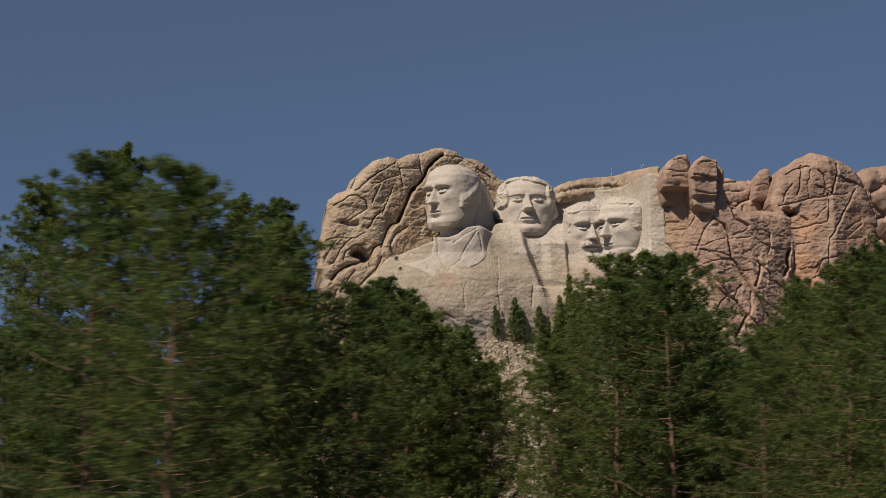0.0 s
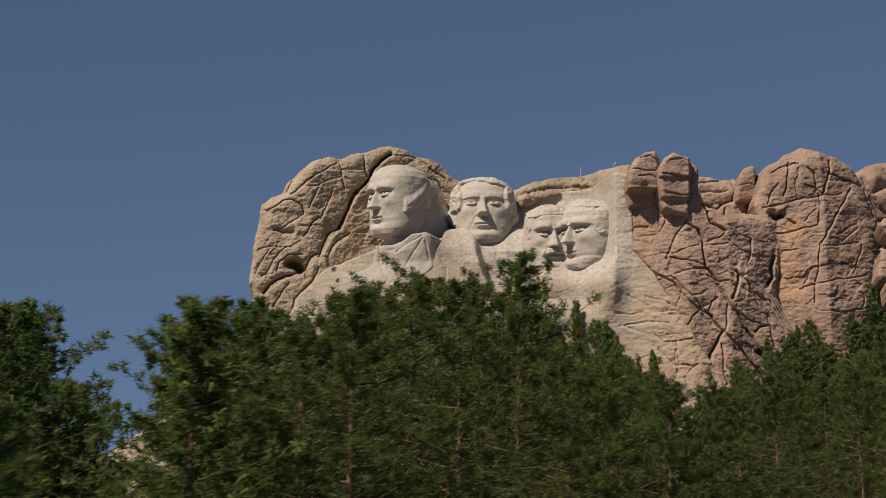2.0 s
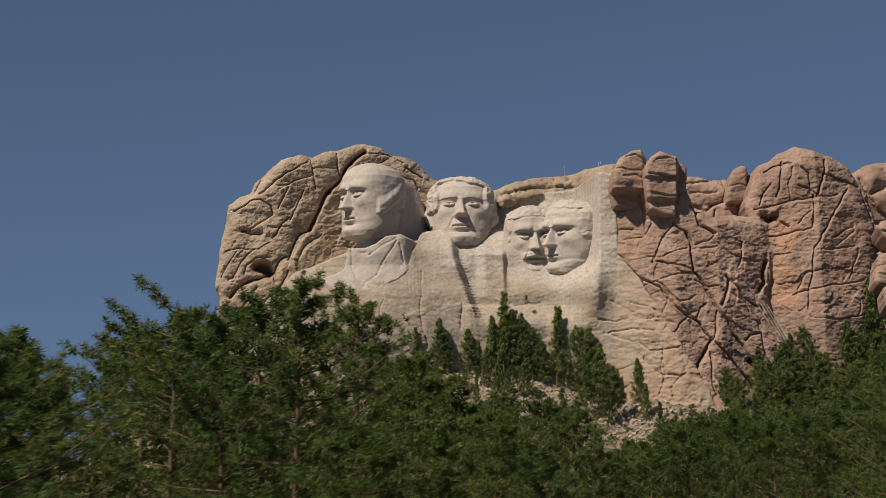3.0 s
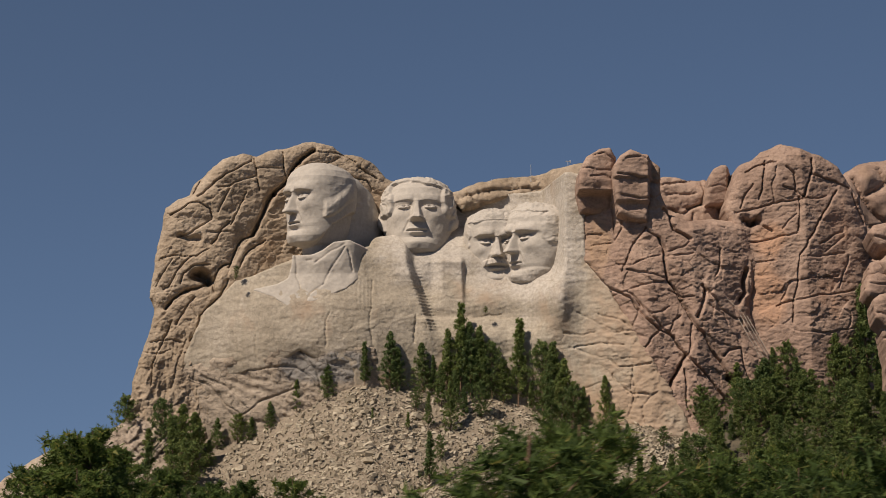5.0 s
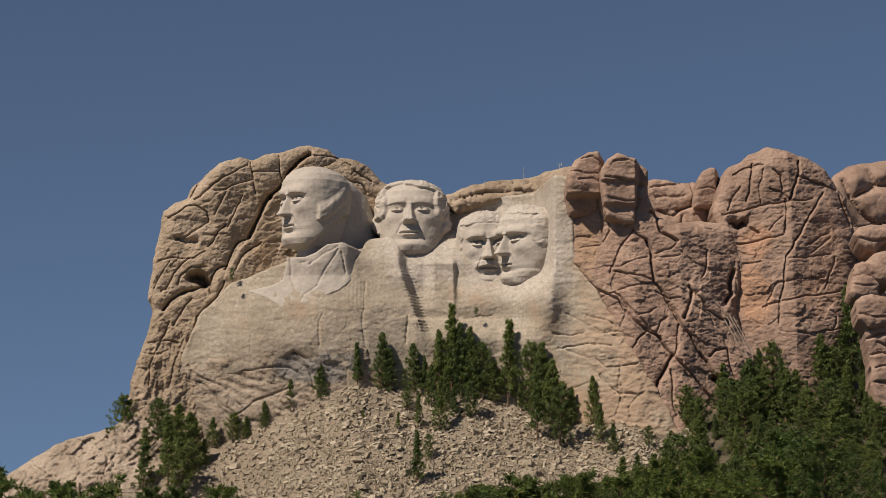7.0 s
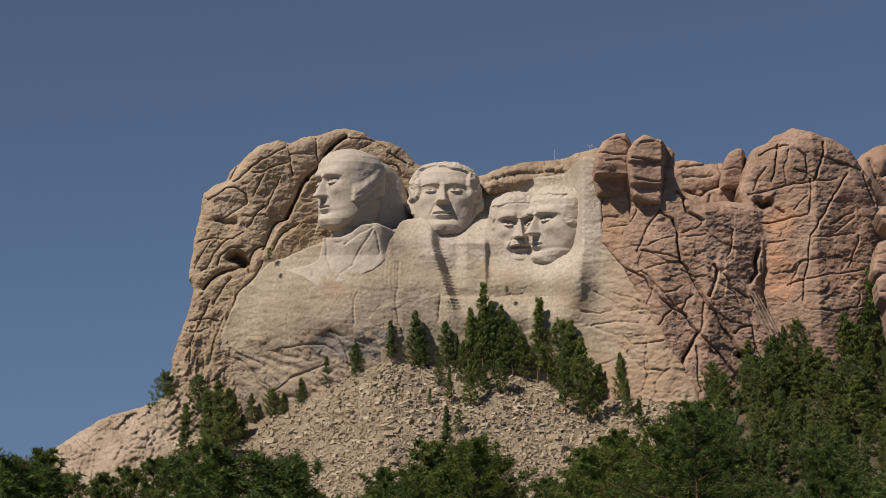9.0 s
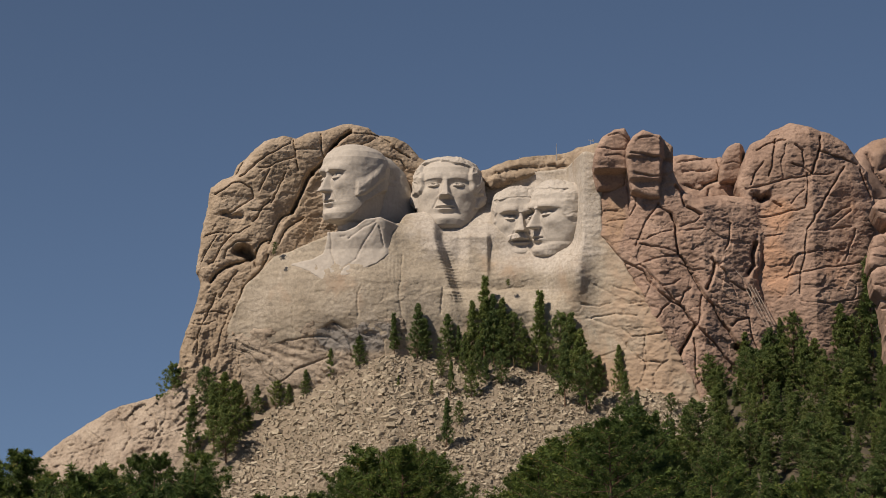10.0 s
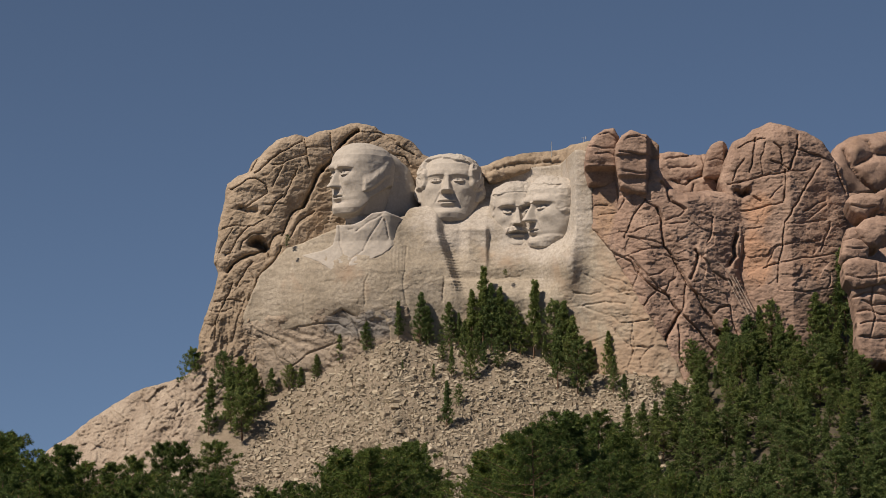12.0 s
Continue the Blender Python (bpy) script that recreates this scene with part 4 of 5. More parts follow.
skyline_block(pairs([95.2, 59.9, 95.6, 62.3, 97.2, 63.0, 98.9, 62.4, 100.0, 61.2, 99.7, 59.5, 97.5, 59.1, 95.6, 59.1]), lambda x, z: -13.6 + 0 * x,
              [(0.15, 0.5, pairs([95.7, 61.2, 97.5, 60.9, 99.5, 61.0]))],
              "squat pinkish block under a rounder one in the pile", GRANITE_PINK, edge=1.2, seed=69, back=4.0)
skyline_block(pairs([93.2, 57.0, 94.1, 57.8, 95.7, 58.1, 97.3, 57.7, 99.4, 57.4, 101.4, 56.8, 101.4, 53.8, 98.2, 53.3, 95.1, 52.9, 93.5, 54.2]), lambda x, z: -25.0 + 0 * x,
              [(0.20, 0.8, pairs([93.6, 55.0, 96.2, 54.4, 99.3, 54.7, 101.1, 55.1])), (0.15, 0.6, pairs([99.0, 57.2, 99.1, 53.8]))],
              "ledge-like granite block beside the tall pine", GRANITE_PINK, edge=1.3, seed=67, back=4.0)
skyline_block(pairs([94.8, 52.4, 96.9, 53.3, 101.6, 53.7, 103.9, 52.1, 103.9, 39.1, 96.4, 39.1, 95.6, 43.2, 95.9, 47.4, 95.2, 50.6]), lambda x, z: -24.0 + 0 * x,
              [(0.20, 0.9, pairs([94.9, 51.1, 97.9, 51.9, 101.0, 51.4, 103.9, 51.8])), (0.20, 0.9, pairs([95.5, 48.3, 97.3, 48.7, 99.9, 47.8, 103.9, 48.3])), (0.20, 0.9, pairs([95.9, 46.2, 98.8, 46.6, 103.8, 46.2])), (0.20, 0.9, pairs([95.9, 43.8, 98.2, 43.3, 103.8, 43.7])), (0.18, 0.8, pairs([98.7, 53.2, 98.2, 50.0, 98.8, 47.4, 97.7, 43.3])), (0.18, 0.8, pairs([101.6, 53.2, 101.8, 47.4, 100.8, 41.2])), (0.15, 0.7, pairs([96.6, 50.6, 98.4, 49.5, 101.5, 49.9]))],
              "tall pile of broken granite blocks beside the tall pine", GRANITE_PINK, edge=1.2, seed=68, back=4.0)
boulder("boulder", (73.9, -62.0, 16.1), (2.6, 2.2, 2.0), GRANITE_PINK, 70, "smooth rounded boulder half hidden among the conifers", 0.2, 2.3, 0.06)


# ---- the carved heads ----
def bump2(u, v, cu, cv, su, sv):
    return np.exp(-(((u - cu) / su) ** 2) - (((v - cv) / sv) ** 2))


HEIGHTS = [0, 0.03, 0.10, 0.16, 0.20, 0.24, 0.30, 0.36, 0.42, 0.50, 0.58, 0.64, 0.70, 0.80, 0.88, 0.94, 0.98, 1.0]
FRONT = [0.31, 0.355, 0.365, 0.352, 0.345, 0.355, 0.36, 0.36, 0.362, 0.365, 0.365, 0.372, 0.372, 0.352, 0.305, 0.23, 0.14, 0.0]
WIDTH = [0.20, 0.245, 0.285, 0.305, 0.315, 0.322, 0.332, 0.338, 0.342, 0.345, 0.345, 0.345, 0.343, 0.328, 0.285, 0.215, 0.13, 0.0]
REAR = [0.30, 0.33, 0.36, 0.38, 0.40, 0.41, 0.42, 0.43, 0.44, 0.46, 0.47, 0.48, 0.48, 0.46, 0.40, 0.30, 0.18, 0.0]


def carved_head(at, tall, turn, nod=0.0, lean=0.0, jaw=1.0, nose=1.0, brow=1.0, chin=1.0, hair=0.03, hairline=0.86, temple=0.25, curl=1.0, moustache=0.0, beard=0.0, rough=0.0, flank=0.0, parting=0.0, broad=1.0, comb=1.0, seed=1):
    """A colossal head cut from rock, as rings round an upright axis; at is the foot of that axis, level with the chin.
    It looks towards -y, turned by turn degrees to its right. Measures are shares of its height."""
    k = np.linspace(-1, 1, 260, endpoint=False)
    ang = np.pi * (0.42 * k + 0.58 * k ** 3)
    v = np.concatenate([np.linspace(-0.20, 0, 24)[:-1], np.linspace(0, 0.9, 190)[:-1], 0.9 + 0.1 * np.sin(np.linspace(0, np.pi / 2, 30))])
    ang, v = np.meshgrid(ang, v, indexing="ij")
    vv = np.clip(v, 0, 1)
    s, c = np.sin(ang), np.cos(ang)
    wide = np.interp(vv, HEIGHTS, WIDTH) * (1 + (jaw - 1) * smooth(0.4 - vv, 0, 0.35))
    deep = np.where(c > 0, np.interp(vv, HEIGHTS, FRONT), np.interp(vv, HEIGHTS, REAR))
    r = ((np.abs(s) / np.maximum(wide, 1e-4)) ** 2.35 + (np.abs(c) / np.maximum(deep, 1e-4)) ** 2.35) ** (-1 / 2.35)
    u, f = r * s, r * c
    au = np.abs(u)
    face = smooth(f, 0.06, 0.2)
    F = np.zeros_like(u)
    # brow, sockets, eyeballs between their lids, drilled pupils
    arch = 0.622 + 0.012 * np.cos((au - 0.13) * 16)
    F += 0.034 * brow * smooth(v - arch, -0.012, 0.006) * (1 - smooth(v - arch, 0.02, 0.12)) * (0.35 + 0.65 * smooth(au, 0.02, 0.07)) * (1 - smooth(au, 0.2, 0.27))
    F -= 0.052 * brow * bump2(au, v, 0.125, 0.578, 0.085, 0.036) + 0.022 * bump2(au, v, 0.06, 0.57, 0.03, 0.05)
    ball = 1 - ((au - 0.13) / 0.062) ** 2 - ((v - 0.553) / 0.034) ** 2
    F += 0.042 * np.sqrt(np.clip(ball, 0, 1))
    lid = v - (0.578 - 4.0 * (au - 0.13) ** 2)
    F += 0.016 * np.exp(-((lid / 0.008) ** 2)) * smooth(0.075 - np.abs(au - 0.13), 0, 0.02)
    low = v - (0.53 + 2.5 * (au - 0.13) ** 2)
    F += 0.010 * np.exp(-((low / 0.009) ** 2)) * smooth(0.07 - np.abs(au - 0.13), 0, 0.02)
    F -= 0.030 * bump2(au, v, 0.126, 0.557, 0.017, 0.016) - 0.022 * bump2(au, v, 0.128, 0.562, 0.006, 0.006)
    # cheeks
    F += 0.022 * bump2(au, v, 0.20, 0.45, 0.08, 0.06) - 0.016 * bump2(au, v, 0.215, 0.30, 0.06, 0.07)
    # nose: a wedge with flat flanks, wings and a cut-back underside
    half = 0.026 + 0.024 * smooth(0.58 - v, 0, 0.2)
    rise = (0.020 + 0.105 * np.clip((0.61 - v) / 0.235, 0, 1) ** 1.1) * smooth(v, 0.352, 0.372) * (1 - smooth(v, 0.60, 0.66))
    F += nose * rise * (1 - smooth(au, half * 0.45, half * 1.6))
    F += 0.040 * nose * bump2(au, v, 0.055, 0.385, 0.024, 0.026)
    F += 0.012 * bump2(u, v, 0, 0.40, 0.035, 0.03) * nose
    # mouth
    F += 0.020 * bump2(u, v, 0, 0.27, 0.12, 0.085)
    fold = au - (0.07 + 0.38 * (0.39 - v))
    F -= 0.013 * np.exp(-((fold / 0.014) ** 2)) * smooth(v, 0.22, 0.27) * (1 - smooth(v, 0.37, 0.40))
    slit = v - 0.247 - 0.2 * u * u
    F += 0.016 * np.exp(-(((slit - 0.022) / 0.016) ** 2)) * (1 - smooth(au, 0.06, 0.11))
    F += 0.020 * np.exp(-(((slit + 0.026) / 0.018) ** 2)) * (1 - smooth(au, 0.045, 0.095))
    F -= 0.024 * np.exp(-((slit / 0.008) ** 2)) * (1 - smooth(au, 0.085, 0.11))
    F -= 0.020 * bump2(u, v, 0, 0.175, 0.12, 0.022)
    F += 0.032 * chin * bump2(u, v, 0, 0.095, 0.10, 0.055)
    if moustache:
        sweep = v - (0.315 - 0.9 * au * au - 0.12 * au)
        F += moustache * 0.042 * smooth(0.045 - np.abs(sweep), 0, 0.02) * (1 - smooth(au, 0.13, 0.165)) * (1 + 0.12 * np.sin(u * 150 + v * 60))
        F -= moustache * 0.02 * np.exp(-((slit / 0.014) ** 2)) * (1 - smooth(au, 0.08, 0.12))
    f = f + face * F
    # hair outside the face: over the brow, down the temples, rolled above the ear
    frays = 0.02 * vnoise(u * 14, f * 14, v * 14, seed + 2)
    crown = v - (hairline - 0.9 * au * au * (0.6 + 0.4 * parting) - parting * 0.05 * np.sign(u) * smooth(au, 0, 0.1)) + frays
    side = au - temple - 0.10 * smooth(v, 0.55, 0.3) + frays
    ear = smooth(0.16 - f, 0, 0.10)
    mass = np.maximum(np.maximum(smooth(crown, 0, 0.012), smooth(side, 0, 0.02) * smooth(v, 0.44, 0.5)), ear * smooth(v, 0.34, 0.42))
    flow = 9 * v - 7 * au - 8 * (0.3 - f) + 1.6 * fbm(u * 5, f * 5, v * 5, 3, 0.5, seed + 8)
    strands = 0.5 * np.sin(2.3 * flow) + 0.35 * np.sin(5.7 * flow + 1.0) + 0.5 * fbm(u * 9, f * 9, v * 9, 3, 0.5, seed)
    grow = hair * mass * (1 + 0.45 * comb * strands)
    edge = 0.30 + 0.26 * smooth(0.16 - f, 0, 0.5)
    roll = smooth(v - edge, -0.004, 0.012) * (1 - smooth(v - edge, 0.10, 0.24)) * smooth(0.19 - f, 0, 0.06) * smooth(au, 0.15, 0.2)
    grow = grow + 0.045 * curl * roll * (1 + 0.25 * comb * strands)
    # under the jaw and behind the ear the rock is cut back to the neck
    jawline = np.maximum(0.27 * smooth(0.30 - f, 0.0, 0.34), (edge - 0.01) * smooth(0.13 - f, 0, 0.08) * min(curl, 1.0))
    under = smooth(jawline - v, -0.012, 0.03) * (1 - roll)
    if beard:
        tuft = smooth(0.2 - v, 0, 0.05) * smooth(f, 0.0, 0.15) * np.maximum(smooth(au, 0.10, 0.16), smooth(0.12 - v, 0, 0.05))
        grow = grow + beard * 0.03 * tuft * (1 + 0.6 * fbm(u * 14, f * 14, v * 9, 3, 0.5, seed + 4))
    shrink = 1 - 0.34 * under
    u, f = u * (1 + grow / 0.34) * shrink, (f + np.where(f > 0, grow, grow * 1.2)) * (1 - 0.40 * under * (c > -0.2))
    u = broad * u * (1 + flank * smooth(u, 0.12, 0.34))
    top = v + 0.7 * grow * smooth(v, 0.75, 0.98)
    P = np.stack([u * tall, -f * tall, top * tall], -1).reshape(-1, 3)
    # tool marks, chips and flat facets left by the carvers
    chip = 0.06 * fbm(P[:, 0] / 1.4, P[:, 1] / 1.4, P[:, 2] / 1.4, 4, 0.5, seed + 6) + rough * 0.5 * np.abs(fbm(P[:, 0] / 2.2, P[:, 1] / 2.2, P[:, 2] / 2.2, 4, 0.55, seed + 7)) * smooth(P[:, 2] / tall, 0.72, 0.86)
    d = P - [0, 0, 0.5 * tall]
    P = P + chip[:, None] * d / (np.linalg.norm(d, axis=1)[:, None] + 1e-6)
    M = np.array(pose(*at, 0, 0, -turn) @ pose(0, 0, 0, -nod, lean, 0))
    P = P @ M[:3, :3].T + M[:3, 3]
    gi = np.arange(P.shape[0]).reshape(u.shape)
    g2 = np.roll(gi, -1, 0)
    return P, np.stack([gi[:, :-1], g2[:, :-1], g2[:, 1:], gi[:, 1:]], -1).reshape(-1, 4)


def join_meshes(*pieces):
    Vs, Fs, n = [], [], 0
    for V, F in pieces:
        Vs.append(V)
        Fs.append(F + n)
        n += len(V)
    return np.concatenate(Vs), np.concatenate(Fs)


def statue(pieces, label):
    V, F = join_meshes(*pieces)
    return tagged(new("carved_head", mesh_np("carved_head", V, F, GRANITE_PALE)), label, "statue", "carved heads")


# neck, collar and lapels of the first figure stand proud of the wall
BUST = pairs([-2.2, 67.2, -2.2, 65.4, -2.9, 63.2, -4.9, 62.0, -8.8, 61.1, -5.3, 59.6, -3.0, 57.8, 0.1, 58.2, 3.1, 59.6, 7.1, 61.2, 9.9, 63.5, 13.0, 66.0, 12.5, 67.9, 10.2, 68.9, 7.6, 69.7, 5.0, 69.3, 3.0, 67.9, 1.0, 67.2])
BUST_CRACKS = [
    (0.22, 0.6, pairs([-1.6, 67.2, -1.5, 63.5, -0.6, 60.5, 0.2, 59.3])), (0.2, 0.9, pairs([7.3, 68.2, 7.9, 66.2, 8.3, 64.4])), (0.2, 1.1, pairs([10.3, 67.6, 9.8, 64.6])),
    (0.25, 0.35, pairs([3.3, 62.0, 0.8, 60.2, 0.2, 59.3])), (0.25, 0.35, pairs([3.3, 62.0, 4.4, 64.5, 6.8, 68.7])), (0.2, 0.5, pairs([0.3, 66.3, 1.2, 66.4])), (0.2, 0.5, pairs([1.8, 65.9, 2.4, 66.4])),
    (0.2, 0.35, pairs([2.4, 66.2, 4.5, 67.9, 6.8, 69.2])),
]


def bust_depth(x, z):
    """Neck, collar and lapels: the collar stands out towards its upper edge and turns away to the east."""
    return wall_depth(x, np.minimum(z, 64.0)) - 0.12 - 1.0 * np.exp(-(((x - 4) / 5) ** 2)) * smooth(z, 60, 67) + 2.2 * smooth(x, 8.0, 12.5)


bust = cliff_sheet(BUST, bust_depth, [(w, 0.6 * d, p) for w, d, p in BUST_CRACKS], 0.17, edge=0.25, pillow=0.1, reach=0.6, grain=0.2, grain_size=3.0, back=8, seed=71, flake=0.06, grow=0.1, wobble=0.4)
# rock left standing behind the first head
NAPE = pairs([6.2, 82.7, 8.9, 81.7, 11.7, 79.2, 12.9, 75.7, 13.7, 71.7, 14.5, 67.5, 11.8, 65.7, 6.3, 67.2, 3.8, 72.7])
nape = cliff_sheet(NAPE, lambda x, z: 8.0 + 0.75 * (x - 6.5) + 0.1 * (z - 72), [], 0.3, edge=1.5, grain=0.3, grain_size=3, back=10, seed=72, flake=0.2)
statue([carved_head((2.3, 7.6, 69.1), 15.1, 54, jaw=1.10, nose=1.05, brow=1.1, hair=0.0, hairline=0.93, temple=0.30, curl=0.75, chin=1.15, comb=0.5, broad=1.06, seed=81), bust, nape], "colossal pale granite head, high forehead, bare neck and coat lapels")
statue([carved_head((20.2, 11.6, 67.5), 15.0, 6, nod=12, jaw=0.95, nose=1.1, brow=0.5, hair=0.034, hairline=0.87, temple=0.235, curl=0.5, parting=0.6, comb=0.55, broad=1.2, seed=82)], "colossal pale granite head with thick swept hair, gazing outward")
statue([carved_head((34.2, 10.4, 62.2), 14.4, 3, jaw=1.1, nose=1.05, brow=1.35, hair=0.012, hairline=0.82, temple=0.28, curl=0.0, moustache=1.1, rough=0.7, comb=0.6, broad=1.12, seed=83)], "colossal granite head with a heavy moustache set deep in the wall")
statue([carved_head((41.0, 6.4, 62.4), 14.7, 52, jaw=0.92, nose=1.25, brow=1.35, hair=0.012, hairline=0.88, temple=0.26, curl=0.0, beard=0.4, rough=0.8, flank=0.35, comb=0.6, seed=84)], "colossal pale granite head with a short beard beside the wall")


# ---- trees ----
def tube(points, radii, sides=6):
    """A tapered limb through points."""
    pts = np.asarray(points, float)
    d = np.gradient(pts, axis=0)
    d /= np.linalg.norm(d, axis=1)[:, None] + 1e-9
    ref = np.where(np.abs(d[:, 2:3]) > 0.9, [[1.0, 0, 0]], [[0, 0, 1.0]])
    s = np.cross(d, ref)
    s /= np.linalg.norm(s, axis=1)[:, None] + 1e-9
    w = np.cross(d, s)
    ang = np.linspace(0, 2 * np.pi, sides, endpoint=False)
    V = pts[:, None] + np.asarray(radii)[:, None, None] * (np.cos(ang)[None, :, None] * s[:, None] + np.sin(ang)[None, :, None] * w[:, None])
    gi = np.arange(len(pts) * sides).reshape(len(pts), sides)
    g2 = np.roll(gi, -1, 1)
    F = np.stack([gi[:-1], g2[:-1], g2[1:], gi[1:]], -1).reshape(-1, 4)
    return V.reshape(-1, 3), F


def needle_tufts(rng, centres, ways, blades, length, width):
    """Round bursts of needles at every twig end: spokes that point outwards, and flakes that close the burst."""
    n = len(centres)
    c = np.repeat(centres, blades, 0)
    w = np.repeat(ways, blades, 0) * 0.35 + rng.normal(0, 0.62, (n * blades, 3))
    w /= np.linalg.norm(w, axis=1)[:, None]
    side = np.cross(w, rng.normal(0, 1, w.shape))
    side /= np.linalg.norm(side, axis=1)[:, None] + 1e-9
    ln = length * rng.uniform(0.65, 1.1, (n * blades, 1))
    wd = width * rng.uniform(0.7, 1.3, (n * blades, 1))
    spoke = np.stack([c + w * 0.1 * length - side * wd * 0.5, c + w * 0.1 * length + side * wd * 0.5, c + w * ln], 1)
    # flakes lie across the way outwards, tilted a little
    along = np.cross(w, side) + 0.55 * w * rng.normal(0, 1, (n * blades, 1))
    across = side + 0.35 * w * rng.normal(0, 1, (n * blades, 1))
    mid = c + w * 0.62 * ln
    flake = np.stack([mid - across * wd * 0.9 - along * ln * 0.3, mid + across * wd * 0.9 - along * ln * 0.3, mid + along * ln * 0.4], 1)
    pick = (np.arange(n * blades) % 5 > 0)[:, None, None]
    V = np.where(pick, spoke, flake).reshape(-1, 3)
    return V, np.arange(len(V)).reshape(-1, 3)


def pine(name, height, spread, shape, seed, limbs, twigs, blades, tuft, wide, label, mat, bare=0.25, thick=0.2, group="", droop=0.15):
    """A conifer at the origin: a tapered trunk, limbs in loose whorls, and a crown of needle bursts with gaps."""
    rng = np.random.default_rng(seed)
    tree = tagged(new("pine_tree"), label, "tree", group)
    k = np.linspace(0, 1, 9)
    sway = np.stack([0.02 * height * np.sin(k * 2.2 + seed), 0.02 * height * np.cos(k * 1.7 + seed) - 0.02 * height * math.cos(seed), k * height], 1)
    sway[:, 0] -= sway[0, 0]
    wood = [tube(sway, thick * (1 - 0.93 * k), 7)]
    centres, ways = [], []
    for i in range(limbs):
        h = bare + (0.985 - bare) * ((i + rng.uniform(0, 1)) / limbs) ** 0.85
        az = i * 2.399 + rng.normal(0, 0.35)
        reach = spread * shape(h) * rng.uniform(0.5, 1.25)
        foot = np.array([np.interp(h, k, sway[:, j]) for j in range(3)])
        out = np.array([math.cos(az), math.sin(az), 0])
        lift = rng.normal(0.25, 0.15) + 0.9 * max(0, h - 0.75) - droop
        t = np.linspace(0, 1, 5)
        bough = foot + reach * (t[:, None] * out + (lift * t + 0.22 * t * t)[:, None] * [0, 0, 1])
        bough += rng.normal(0, 0.03 * reach, bough.shape) * t[:, None]
        step = 2 if height > 10 else 4
        wood.append(tube(bough[::step], np.maximum(thick * 0.34 * (1 - h * 0.7) * (1 - 0.85 * t), 0.012)[::step], 3))
        for j in range(twigs):
            s = rng.uniform(0.14, 1.0) ** 0.8
            p = np.array([np.interp(s, t, bough[:, q]) for q in range(3)])
            off = rng.normal(0, 1, 3) * [1, 1, 0.55]
            off *= 0.23 * reach * (0.45 + 0.55 * math.sin(math.pi * min(s, 0.95))) / (np.linalg.norm(off) + 1e-6) * rng.uniform(0.2, 1.1)
            centres.append(p + off)
            ways.append(out * 0.5 + off / (np.linalg.norm(off) + 1e-6) * 0.45 + np.array([0, 0, 0.55]))
    part("trunk", mesh_np("trunk", *join_meshes(*wood), BARK), tree)
    V, F = needle_tufts(rng, np.array(centres), np.array(ways), blades, tuft, wide)
    part("crown", mesh_np("crown", V, F, mat, flat=True), tree)
    return tree


def round_crown(h):
    top = min(1.0, 0.06 + (max(0.0, 1 - h) / 0.42) ** 0.7)
    return top * (0.75 + 0.25 * min(1.0, h / 0.45))


def cone_crown(h):
    return max(0.07, 1.05 * (1 - h) ** 0.8)


def slim_crown(h):
    return max(0.1, 0.35 + 0.65 * (1 - h)) * (1 - 0.55 * h)


NEAR_LABEL = "full ponderosa pine with long green needles standing in the wooded hollow"
FAR_LABEL = "dark green conifer rooted on the slope below the granite wall"
near_kinds = [
    pine("pine", 18.0, 3.6, round_crown, 101, 108, 14, 18, 0.33, 0.050, NEAR_LABEL, NEEDLES, bare=0.06, thick=0.18, group="pines by the road"),
    pine("pine", 18.0, 3.1, round_crown, 102, 108, 14, 18, 0.33, 0.050, NEAR_LABEL, NEEDLES, bare=0.06, thick=0.17, group="pines by the road"),
    pine("pine", 18.0, 4.1, round_crown, 103, 108, 14, 18, 0.33, 0.050, NEAR_LABEL, NEEDLES, bare=0.06, thick=0.19, group="pines by the road"),
]
close_kinds = [
    pine("pine", 18.0, 3.4, round_crown, 105, 112, 15, 22, 0.24, 0.026, NEAR_LABEL, NEEDLES, bare=0.2, thick=0.2, group="pines by the road"),
    pine("pine", 18.0, 3.8, round_crown, 106, 112, 15, 22, 0.24, 0.026, NEAR_LABEL, NEEDLES, bare=0.2, thick=0.2, group="pines by the road"),
]
tall_kind = pine("pine", 36.0, 5.4, lambda h: round_crown(max(0.0, (h - 0.15) / 0.85)), 104, 190, 19, 20, 0.48, 0.062, "tall ponderosa pine with an open crown above the other trees", NEEDLES, bare=0.14, thick=0.34, group="pines by the road")
far_kinds = [
    pine("pine", 8.0, 2.4, cone_crown, 111, 60, 9, 9, 0.43, 0.10, FAR_LABEL, NEEDLES_FAR, bare=0.08, thick=0.12, group="conifers on the slope"),
    pine("pine", 8.0, 2.0, slim_crown, 112, 58, 9, 9, 0.43, 0.10, FAR_LABEL, NEEDLES_FAR, bare=0.14, thick=0.12, group="conifers on the slope"),
    pine("pine", 8.0, 2.5, round_crown, 113, 56, 10, 9, 0.43, 0.10, FAR_LABEL, NEEDLES_FAR, bare=0.14, thick=0.13, group="conifers on the slope"),
]
tree_rng = random.Random(5)
placed = set()


